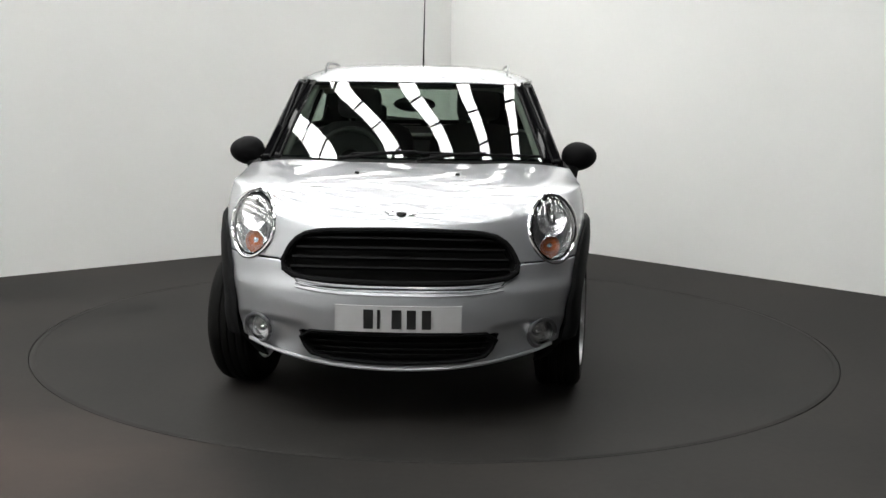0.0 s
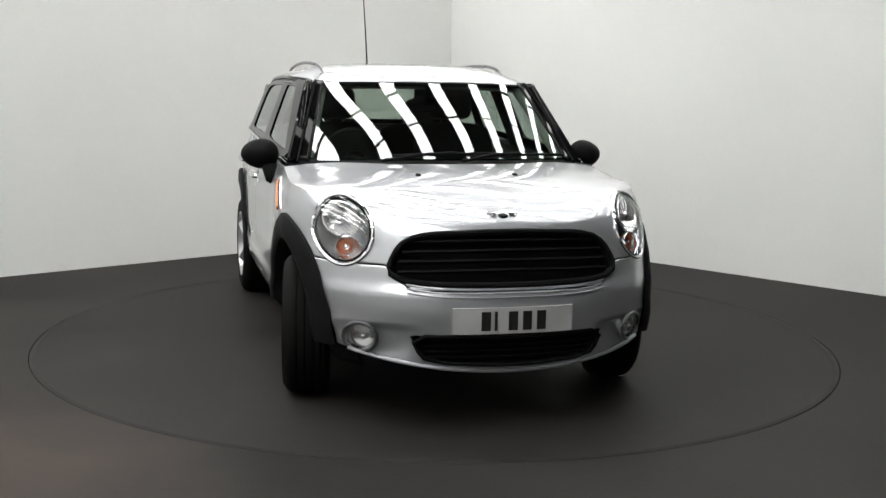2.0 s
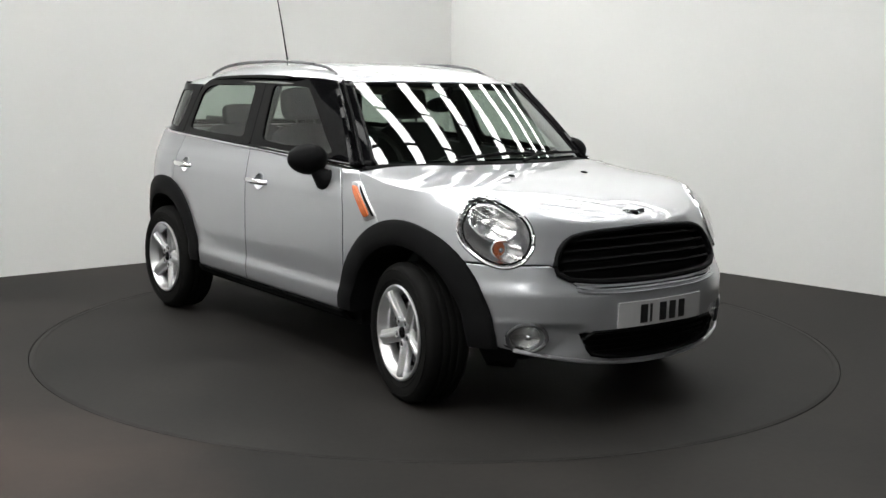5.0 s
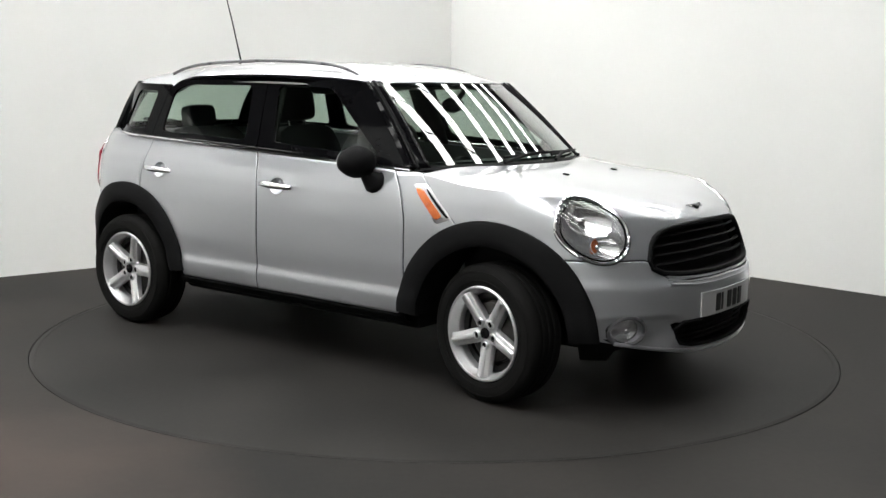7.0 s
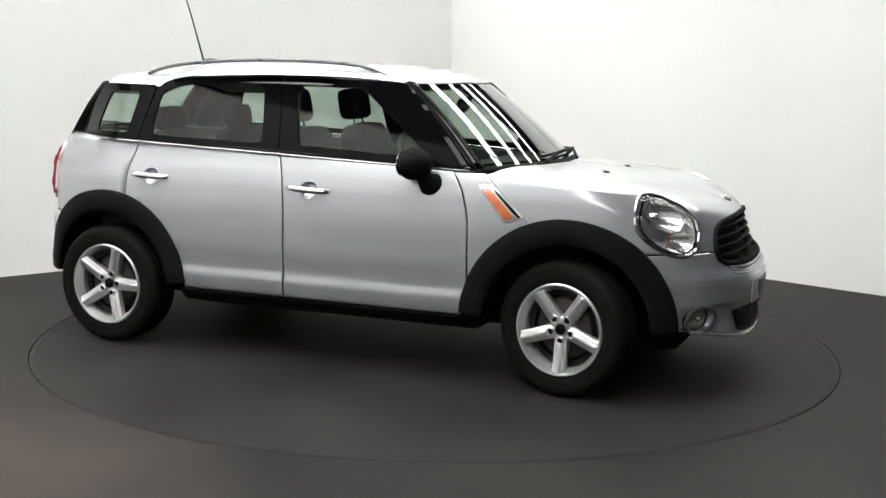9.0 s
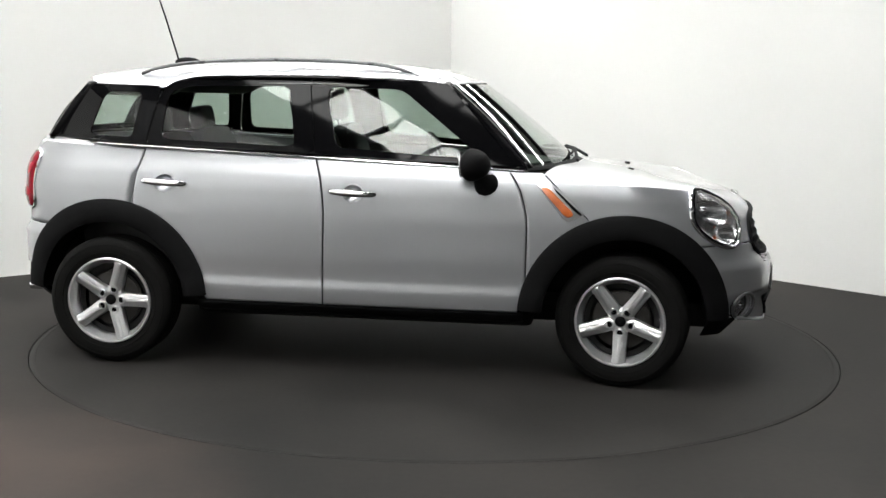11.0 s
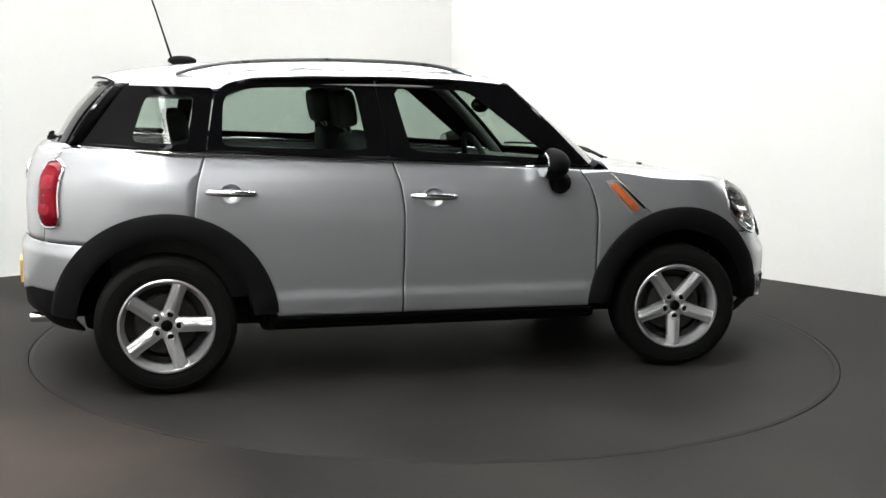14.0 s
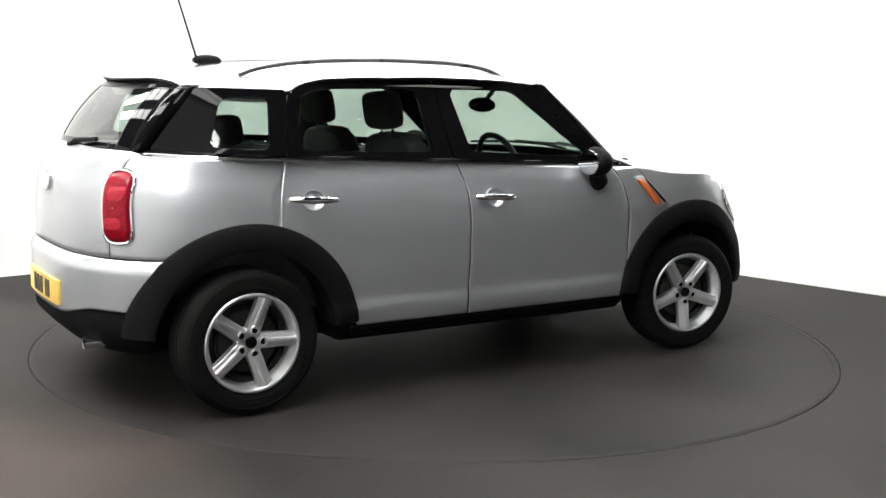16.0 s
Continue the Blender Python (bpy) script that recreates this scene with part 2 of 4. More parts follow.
PA, PB = CORNER + LEFT * SPAN, CORNER + RIGHT * SPAN
PD = PA + RIGHT * 14.2
wall("wall_north_west", PA, CORNER, WALL, "smooth white painted studio wall behind the turntable", PARTITION)
wall("wall_north_east", CORNER, CORNER + RIGHT * 5.0, WALL, "smooth white painted studio wall meeting in a corner", PARTITION)
# added out of view behind the camera: a tall white bounce surface for the car's sides
wall("bounce_wall_south_west", PD, PA, WALL, "unseen white wall added to bounce light onto the car", 5.2)
ends = [Vector((math.cos(radians(a)), math.sin(radians(a)), 0)) * HALL + Vector((0, -3, 0)) for a in (-4, -94, -184, -274)]
for name, a, b in zip(("wall_hall_1", "wall_hall_2", "wall_hall_3", "wall_hall_4"), ends, ends[1:] + ends[:1]):
    wall(name, b, a, BACKWALL, "plain grey block wall of the hall", ROOF_Z)

RING = 2.238
bm = bmesh.new()
rows = []
for r in (RING + 0.0022, RING + 0.004, 2.6, 3.2, 4.2, 6, 9, 13, 18, 25):
    z = -0.002 if r < RING + 0.003 else 0.0
    rows.append([(r * math.cos(2 * math.pi * k / 192), r * math.sin(2 * math.pi * k / 192), z) for k in range(192)])
rows.insert(0, [(x, y, -0.12) for x, y, z in rows[0]])
sheet(bm, rows, closed=True)
tidy(bm, (0, 0, -30))
tagged(part("floor", bm, FLOOR), "dark grey painted floor, slightly worn and satin", "floor", kind="structure")
bm = bmesh.new()
bmesh.ops.create_circle(bm, cap_ends=True, segments=96, radius=RING + 0.05, matrix=pose(0, 0, -0.119))
tagged(part("turntable_pit", bm, GAP, smooth=False), "dark pit under the turntable", "pit", kind="structure")

bm = bmesh.new()
block(bm, (44, 44, 0.2), pose(0, -3, ROOF_Z + 0.1))
tagged(part("ceiling", bm, ROOFING, smooth=False), "dark metal roof sheeting of the hall", "ceiling", kind="structure")

# long rooflights run side by side under the roof, crossed by glazing bars
STRIP_TURN = -56.0
STRIP_GAP = 1.30


def rooflight(wide, long):
    top = empty("rooflight", "long translucent white rooflight with dark glazing bars", "rooflight", "rooflights in the hall roof")
    bm = bmesh.new()
    block(bm, (long, wide, 0.02), pose(0, 0, -0.012))
    part("pane", bm, PANE, top, "bright daylight pane", smooth=False)
    for s in (-1, 1):
        bm = bmesh.new()
        block(bm, (long + 0.1, 0.05, 0.07), pose(0, s * (wide / 2 + 0.025), -0.035), 0.004, 1)
        part("edge_rail", bm, STEELWORK, top, smooth=False)
    bm = bmesh.new()
    block(bm, (0.06, wide, 0.05), pose(0, 0, -0.045), 0.004, 1)
    first = part("glazing_bar", bm, STEELWORK, top, smooth=False)
    n = int(long / 1.0)
    for k in range(n):
        b = first if k == 0 else first.copy()
        if k:
            scene.collection.objects.link(b)
        b.location.x = (k - (n - 1) / 2) * 1.0
    return top


across = Vector((-math.sin(radians(STRIP_TURN)), math.cos(radians(STRIP_TURN)), 0))
along = Vector((math.cos(radians(STRIP_TURN)), math.sin(radians(STRIP_TURN)), 0))
mid = Vector((-0.2, -1.2, 0))
NARROW_ROWS = tuple(k * STRIP_GAP for k in range(0, 8))
# the single widest row is an added light source for the unseen south-west wall
for wide, long, back, offsets in ((0.95, 36.0, 2.0, (-4.72,)), (0.62, 25.0, 8.2, (-3.15, -1.65)), (0.36, 22.0, 9.5, NARROW_ROWS)):
    base_light = rooflight(wide, long)
    for i, d in enumerate(offsets):
        p = mid + across * d - along * back
        m = pose(p.x, p.y, ROOF_Z, 0, 0, STRIP_TURN)
        if i == 0:
            base_light.matrix_basis = m
        else:
            copy_thing(base_light, m)

# turntable disc
bm = bmesh.new()
lathe(bm, [(0.0005, 0.0), (0.8, 0.0), (1.6, 0.0), (RING - 0.004, 0.0), (RING - 0.0022, -0.002), (RING - 0.0022, -0.02), (RING - 0.0022, -0.118)], 192, "z")
turntable = tagged(part("turntable", bm, DISC), "round grey painted turntable set flush in the floor", "turntable")
bm = bmesh.new()
lathe(bm, [(RING - 0.034, 0.0), (RING - 0.033, 0.0012), (RING - 0.012, 0.0012), (RING - 0.010, 0.0)], 192, "z")
part("edge_trim", bm, DISC, turntable, "thin flush edge trim")

# ---------------- the car: x forward, y to its left, z up, origin between the axles ----------------
car = empty("car", "silver compact five-door crossover car with black wheel-arch cladding", "car")
AXLE, HUB_Z = 1.2975, 0.325
ARCH = 0.506
SIDE_W = [(0.15, 0.79), (0.30, 0.838), (0.38, 0.861), (0.43, 0.866), (0.48, 0.860), (0.60, 0.867), (0.78, 0.868), (0.90, 0.860), (0.98, 0.842), (1.05, 0.815), (1.14, 0.786)]
FRONT_X = [(0.20, 2.03), (0.26, 2.065), (0.36, 2.085), (0.50, 2.092), (0.57, 2.085), (0.63, 2.045), (0.70, 2.018), (0.80, 1.985), (0.87, 1.940), (0.91, 1.890), (0.95, 1.820), (1.00, 1.720), (1.05, 1.60)]
REAR_X = [(0.20, 1.91), (0.30, 1.955), (0.48, 1.955), (0.64, 1.955), (0.70, 1.945), (0.80, 1.945), (0.95, 1.938), (1.08, 1.905), (1.16, 1.835)]
FC, RC, NR, LF, LR = 1.25, -1.15, 2.9, 0.95, 1.0


def belt(x):
    return 1.0765 - 0.0385 * x


def nose_n(z):
    """How square the nose is, seen from above."""
    return lerp(2.48, 2.28, sstep(0.66, 0.82, z))


def width(x, z):
    w = interp(z, SIDE_W)
    return w * (1 - 0.012 * sstep(0.6, 1.3, x) - 0.02 * sstep(-0.5, -1.3, x)) if x > -0.5 else w * (1 - 0.02 * (1 - sstep(-1.3, -0.5, x)))


def skin(s, z, out=0.0):
    """The outside of the lower body; s runs along the side and round the ends. y is positive here."""
    if s > FC:
        a = min(math.pi / 2, (s - FC) / LF * math.pi / 2)
        w, xf = width(FC, z), interp(z, FRONT_X)
        x, y = FC + (xf - FC) * max(0, math.sin(a)) ** (2 / nose_n(z)), w * max(0, math.cos(a)) ** (2 / nose_n(z))
        n = Vector(((x - FC) / (xf - FC) ** 2 + 1e-6, y / w ** 2, 0)).normalized()
    elif s < RC:
        a = min(math.pi / 2, (RC - s) / LR * math.pi / 2)
        w, xr = width(RC, z), -interp(z, REAR_X)
        x, y = RC + (xr - RC) * max(0, math.sin(a)) ** (2 / NR), w * max(0, math.cos(a)) ** (2 / NR)
        n = Vector(((x - RC) / (xr - RC) ** 2 - 1e-6, y / w ** 2, 0)).normalized()
    else:
        x, y = s, width(s, z)
        n = Vector((0, 1, 0))
    return Vector((x, y, z)) + n * out


def s_front(y, z):
    """s on the nose at the sideways place y."""
    c = min(1, abs(y) / width(FC, z)) ** (nose_n(z) / 2)
    return FC + LF * math.acos(c) / (math.pi / 2)


def s_rear(y, z):
    c = min(1, abs(y) / width(RC, z)) ** (NR / 2)
    return RC - LR * math.acos(c) / (math.pi / 2)


def s_of_x(x, z):
    if x > FC:
        c = min(1, (x - FC) / (interp(z, FRONT_X) - FC)) ** (nose_n(z) / 2)
        return FC + LF * math.asin(c) / (math.pi / 2)
    if x < RC:
        c = min(1, (RC - x) / (interp(z, REAR_X) + RC)) ** (NR / 2)
        return RC - LR * math.asin(c) / (math.pi / 2)
    return x


def mirrored(p, side):
    return Vector((p[0], p[1] * side, p[2]))


def arch_z(x, r=ARCH):
    """Height of the wheel-arch edge over x (0 where there is no arch)."""
    best = 0
    for c in (AXLE, -AXLE):
        d = r * r - (x - c) ** 2
        if d > 0:
            best = max(best, HUB_Z + 0.005 + math.sqrt(d))
    return best


MIDDLE = (0, 0, 0.65)


def side_panel(name, side, left, right, low, high, n=40, m=22, label="", keep=None):
    """A door or wing between two seams x(z), from low(x) to high(x)."""
    bm = bmesh.new()
    rows = []
    for j in range(m + 1):
        row = []
        for i in range(n + 1):
            u, v = i / n, j / m
            x0 = lerp(left(0.7), right(0.7), u)
            for _ in range(3):
                z = lerp(low(x0), high(x0), v)
                x0 = lerp(left(z), right(z), u)
            row.append(mirrored(skin(s_of_x(x0, z) if x0 < RC or x0 > FC else x0, z), side))
        rows.append(row)
    sheet(bm, rows, keep=keep)
    return part(name, tidy(bm, MIDDLE), PAINT, car, label, thick=0.012)


SILL = 0.352
A_SEAM = [(0.30, 0.812), (0.55, 0.820), (0.78, 0.820), (0.93, 0.790), (1.06, 0.715)]
B_SEAM = [(0.30, -0.185), (0.60, -0.182), (0.80, -0.180), (0.95, -0.195), (1.10, -0.240)]
C_SEAM = [(0.30, -1.17), (0.80, -1.168), (0.95, -1.155), (1.13, -1.105)]


def rounded_arch(x):
    return max(SILL, arch_z(x))


def clam_z(x):
    """The slanting seam between bonnet and wing."""
    return lerp(1.022, 0.815, (x - 0.905) / 0.215)


HANDLES = {"front": (-0.036, 0.910), "rear": (-1.000, 0.934)}


def no_cup(key):
    x0, z0 = HANDLES[key]
    return lambda c: math.hypot((c.x - x0) / 0.050, (c.z - z0) / 0.042) > 1


doors = {}
for side, word in ((-1, "right"), (1, "left")):
    side_panel("front_wing", side, lambda z: interp(z, A_SEAM) + 0.003, lambda z: 0.905 + (1.022 - z) / 0.963 - 0.004,
               lambda x: max(0.36, arch_z(x)), lambda x: 1.035, 24, 30)
    doors["front", side] = side_panel("front_door", side, lambda z: interp(z, B_SEAM) + 0.003, lambda z: interp(z, A_SEAM) - 0.003,
                                      rounded_arch, lambda x: belt(x) - 0.012, 110, 80, "silver front door", no_cup("front"))
    doors["rear", side] = side_panel("rear_door", side, lambda z: interp(z, C_SEAM) + 0.003, lambda z: interp(z, B_SEAM) - 0.003,
                                     rounded_arch, lambda x: belt(x) - 0.012, 110, 80, "silver rear door", no_cup("rear"))

# rear quarter panels, from the door seam round to the tailgate
GATE_Y = 0.60
TAIL = (0.915, 0.160)      # lamp's middle height and half height
for side in (-1, 1):
    bm = bmesh.new()
    rows = []
    for j in range(27):
        row = []
        for i in range(45):
            u, v = i / 44, j / 26
            z = 0.9
            for _ in range(4):
                s0 = s_of_x(interp(z, C_SEAM) + 0.001, z)
                s1 = s_rear(GATE_Y, z)
                s = lerp(s0, s1, u)
                x = skin(s, z).x
                z = lerp(max(arch_z(x), 0.70), belt(x) - 0.012, v)
            row.append(mirrored(skin(s, z), side))
        rows.append(row)
    sheet(bm, rows)
    part("rear_quarter", tidy(bm, MIDDLE), PAINT, car, thick=0.012)


# bonnet: flanks round the lamps, then over the shoulder to the middle
def seam_z(y):
    """Top edge of the front bumper."""
    return lerp(0.600, 0.697, sstep(0.41, 0.53, abs(y)))


SHOULDER = [(0.88, 1.030), (1.10, 1.012), (1.30, 0.995), (1.55, 0.992), (1.70, 0.982), (1.82, 0.945), (1.95, 0.892), (2.08, 0.876), (2.20, 0.870)]
SPINE = [(0.90, 1.060), (1.05, 1.056), (1.20, 1.043), (1.35, 1.024), (1.50, 0.998), (1.70, 0.955), (1.82, 0.922), (1.90, 0.893), (1.96, 0.860)]


def cowl_x(y):
    """The front edge of the cowl, seen from above."""
    return 1.075 - 0.36 * (abs(y) / 0.80) ** 2


HEAD_C, HEAD_R, HEAD_TILT = (0.666, 0.825), (0.111, 0.142), radians(12)


def head_outline(k=1.0, n=56):
    out = []
    for i in range(n):
        t = 2 * math.pi * i / n
        a, b = HEAD_R[0] * k * math.cos(t), HEAD_R[1] * k * math.sin(t)
        if b < 0:
            a *= 1 - 0.10 * (b / HEAD_R[1]) ** 2
        out.append((HEAD_C[0] + a * math.cos(HEAD_TILT) - b * math.sin(HEAD_TILT), HEAD_C[1] + a * math.sin(HEAD_TILT) + b * math.cos(HEAD_TILT)))
    return out


def in_head(y, z, k=1.0):
    a, b = abs(y) - HEAD_C[0], z - HEAD_C[1]
    u, v = a * math.cos(HEAD_TILT) + b * math.sin(HEAD_TILT), -a * math.sin(HEAD_TILT) + b * math.cos(HEAD_TILT)
    return (u / HEAD_R[0]) ** 2 + (v / HEAD_R[1]) ** 2 < k * k


GRILLE = rounded([(-0.515, 0.672), (-0.455, 0.790), (-0.36, 0.826), (0.0, 0.840), (0.36, 0.826), (0.455, 0.790), (0.515, 0.672), (0.45, 0.630), (0.0, 0.618), (-0.45, 0.630)],
                 [0.03, 0.06, 0.1, 0.2, 0.1, 0.06, 0.03, 0.06, 0.2, 0.06], 4)
INTAKE = rounded([(-0.43, 0.412), (-0.375, 0.302), (0.0, 0.278), (0.375, 0.302), (0.43, 0.412)], [0.02, 0.05, 0.3, 0.05, 0.02], 4)


def inside(poly, y, z):
    hit = False
    for p, q in zip(poly, poly[1:] + poly[:1]):
        if (p[1] > z) != (q[1] > z) and y < (q[0] - p[0]) * (z - p[1]) / (q[1] - p[1]) + p[0]:
            hit = not hit
    return hit


bm = bmesh.new()
NCOL, NV, NQ = 150, 40, 26
cols = []
for i in range(NCOL + 1):
    s = lerp(0.895, FC + LF, i / NCOL)
    top = interp(s, SHOULDER)
    p_top = skin(s, top)
    low = 0.7
    for _ in range(3):
        p = skin(s, low)
        if p.x < 1.115:
            low = clam_z(p.x)
        else:
            low = max(arch_z(p.x) if p.x < AXLE + ARCH else 0, seam_z(p.y) + 0.003)
    low = min(low, top - 0.004)
    col = [skin(s, lerp(low, top, j / NV)) for j in range(NV + 1)]
    u = i / NCOL
    xc = lerp(1.08, 1.905, u ** 0.85)
    c = Vector((xc, 0, interp(xc, SPINE)))
    for j in range(1, NQ + 1):
        q = j / NQ
        p = p_top.lerp(c, q)
        if p_top.x < cowl_x(p_top.y) + 0.25:
            p.x = lerp(p.x, max(p.x, cowl_x(p.y)), 1)
        rise = 1 - (1 - q) ** 2.3
        p.z = p_top.z + (c.z - p_top.z) * rise + 0.016 * math.sin(math.pi * min(1, q * 1.6)) * (1 - q) * sstep(0, 0.9, 1 - u)
        col.append(p)
    cols.append(col)
# ease the pressed surface so that reflections run over it evenly
grid = np.array([[tuple(p) for p in col] for col in cols])
flip = np.array((1.0, -1.0, 1.0))
ease = np.clip((np.arange(NV + NQ + 1) - (NV - 3)) / 9.0, 0, 1)[None, :, None] * np.clip(np.arange(NCOL + 1) / 14.0, 0, 1)[:, None, None]
for _ in range(140):
    g = np.concatenate([grid[:1], grid, grid[-2:-1] * flip], 0)
    g = np.concatenate([g[:, :1], g, g[:, -2:-1] * flip], 1)
    mean = (g[2:, 1:-1] + g[:-2, 1:-1] + g[1:-1, 2:] + g[1:-1, :-2]) / 4
    grid = grid + (mean - grid) * 0.5 * ease
cols = [[Vector(p) for p in col] for col in grid.tolist()]
DECK = grid[:, NV:].reshape(-1, 3)
for side in (-1, 1):
    sheet(bm, [[mirrored(p, side) for p in col] for col in cols],
          keep=lambda c: not (c.x > 1.5 and (in_head(c.y, c.z, 0.955) or (abs(c.y) < 0.53 and c.z < 0.86 and inside(GRILLE, c.y, c.z)))))


def deck_z(x, y):
    """Height of the bonnet's skin over a place."""
    d = (DECK[:, 0] - x) ** 2 + (DECK[:, 1] - abs(y)) ** 2
    near = np.argsort(d)[:4]
    w = 1 / (d[near] + 1e-6)
    return float((DECK[near, 2] * w).sum() / w.sum())


bonnet = part("bonnet", tidy(bm, (1.2, 0, 0.5)), PAINT, car, "silver clamshell bonnet", thick=0.012)

# front bumper
bm = bmesh.new()
FOG = (0.622, 0.388, 0.062)


def lip(y):
    return 0.252 + 0.18 * y * y + 0.085 * sstep(0.69, 0.83, abs(y))


cols = []
for i in range(121):
    u = i / 120
    col = []
    for j in range(49):
        v = j / 48
        z = 0.5
        for _ in range(4):
            xa = AXLE + math.sqrt(max(0.0, ARCH ** 2 - (z - HUB_Z) ** 2))
            s = lerp(s_of_x(min(xa, 1.80), z), FC + LF, u)
            y = skin(s, z).y
            z = lerp(lip(min(y, 0.84)), seam_z(y) - 0.003, v)
        dent = -0.028 * (1 - sstep(0.05, 0.17, math.hypot((y - 0.56) * 0.8, (z - FOG[1]) * 1.3))) if z < 0.43 else -0.028 * (1 - sstep(0.43, 0.46, z)) * (1 - sstep(0.05, 0.17, math.hypot((y - 0.56) * 0.8, (z - FOG[1]) * 1.3)))
        col.append(skin(s, z, dent))
    cols.append(col)
for side in (-1, 1):
    sheet(bm, [[mirrored(p, side) for p in col] for col in cols],
          keep=lambda c: not (inside(INTAKE, c.y, c.z) or math.hypot(abs(c.y) - FOG[0], c.z - FOG[1]) < FOG[2] * 0.93))
bumper = part("front_bumper", tidy(bm, (1.2, 0, 0.5)), PAINT, car, "silver front bumper", thick=0.012)


# black valance under the bumper's corners, joining the arch cladding
for side in (-1, 1):
    bm = bmesh.new()
    rows = []
    for i in range(25):
        row = []
        for z0 in (0.235, 0.27, 0.32, 0.38, 0.44):
            s = lerp(s_of_x(1.72, z0), s_front(0.64, z0), i / 24)
            p = skin(s, z0)
            top = lip(min(p.y, 0.84)) + 0.012
            z = min(z0, top)
            row.append(mirrored(skin(s, z, -0.012 - 0.05 * (1 - sstep(0.22, 0.34, z))), side))
        rows.append(row)
    sheet(bm, rows)
    part("corner_valance", tidy(bm, (1.2, 0, 0.5)), CLADDING, bumper, "black lower bumper corner", thick=0.008)


def on_nose(y, z, out=0.0, side=1):
    p = skin(s_front(y, z), z, out)
    return Vector((p.x, math.copysign(p.y, y) if side == 1 else p.y * side, p.z))


# grille: dark box behind, chrome-edged surround and slats
outline = resample(GRILLE, 96)
bm = bmesh.new()
cg = Vector((0, 0.725))
rows = [[on_nose(*(cg + (p - cg) * k), o) for p in outline] for k, o in ((0.985, -0.004), (0.97, -0.05), (0.6, -0.055), (0.05, -0.06))]
sheet(bm, rows, closed=True)
grille = part("grille", bm, DARK, car, "black oval radiator grille with slats")
bm = bmesh.new()
tube(bm, [on_nose(*p, 0.004) for p in outline], 0.013, 8, closed=True)
part("grille_surround", bm, CLADDING, grille, "black grille surround")
for zs, half in ((0.668, 0.475), (0.708, 0.470), (0.748, 0.452), (0.788, 0.425)):
    bm = bmesh.new()
    rows = []
    for k in range(41):
        y = lerp(-half, half, k / 40)
        zz = zs + 0.010 * (1 - (y / half) ** 2)
        p = on_nose(y, zz, -0.012)
        rows.append([p + Vector((0.004, 0, 0.010)), p + Vector((0.010, 0, 0.002)), p + Vector((-0.004, 0, -0.010)), p + Vector((-0.018, 0, 0.0))])
    sheet(bm, rows, closed=True)
    bmesh.ops.recalc_face_normals(bm, faces=bm.faces)
    part("slat", bm, CLADDING, grille)

# lip below the grille
for zz, rr in ((0.606, 0.006), (0.590, 0.004), (0.575, 0.004)):
    bm = bmesh.new()
    tube(bm, [on_nose(lerp(-0.44, 0.44, k / 40), zz + 0.018 * (abs(lerp(-0.44, 0.44, k / 40)) / 0.44) ** 4, 0.003) for k in range(41)], rr, 8)
    part("bumper_ridge", bm, PAINT, bumper)

# lower intake
outline = resample(INTAKE, 72)
bm = bmesh.new()
ci = Vector((0, 0.345))
rows = [[on_nose(*(ci + (p - ci) * k), o) for p in outline] for k, o in ((1.02, 0.002), (0.99, -0.02), (0.97, -0.06), (0.5, -0.07), (0.03, -0.07))]
sheet(bm, rows, closed=True)
intake = part("lower_intake", bm, CLADDING, car, "black lower air intake")
bm = bmesh.new()
tube(bm, [on_nose(*p, 0.001) for p in outline], 0.009, 8, closed=True)
part("intake_rim", bm, CLADDING, intake)
for zz, half in ((0.315, 0.37), (0.340, 0.385), (0.365, 0.40), (0.390, 0.41)):
    bm = bmesh.new()
    tube(bm, [on_nose(lerp(-half, half, k / 24), zz, -0.03) for k in range(25)], 0.005, 6)
    part("slat", bm, CLADDING, intake)
bm = bmesh.new()
tube(bm, [on_nose(lerp(-0.66, 0.66, k / 50), lip(lerp(-0.66, 0.66, k / 50)) + 0.004, 0.002) for k in range(51)], 0.009, 8)
part("bumper_lip", bm, PAINT, bumper)

# number plates: the characters are plain bars
BARS = ((-0.142, -0.102), (-0.086, -0.074), (-0.026, 0.014), (0.036, 0.074), (0.098, 0.136))
bm = bmesh.new()
rows = []
for k in range(25):
    y = lerp(-0.262, 0.262, k / 24)
    rows.append([on_nose(y, z, o) for z, o in ((0.424, 0.004), (0.424, 0.012), (0.535, 0.012), (0.535, 0.004))])
vs = sheet(bm, rows, closed=True)
bm.faces.new(vs[0])
bm.faces.new(vs[-1])
bmesh.ops.recalc_face_normals(bm, faces=bm.faces)
plate = part("number_plate", bm, PLATE_WHITE, car, "white front number plate with dark bars", smooth=False)


def bar(parent, y0, y1, z0, z1, where, mat=PLATE_BLACK, n=4):
    bm = bmesh.new()
    rows = []
    for k in range(n + 1):
        y = lerp(y0, y1, k / n)
        rows.append([where(y, z, o) for z, o in ((z0, 0.010), (z0, 0.0145), (z1, 0.0145), (z1, 0.010))])
    vs = sheet(bm, rows, closed=True)
    bm.faces.new(vs[0])
    bm.faces.new(vs[-1])
    bmesh.ops.recalc_face_normals(bm, faces=bm.faces)
    return part("character_bar", bm, mat, parent, smooth=False)


for y0, y1 in BARS:
    bar(plate, y0, y1, 0.438, 0.519, on_nose)

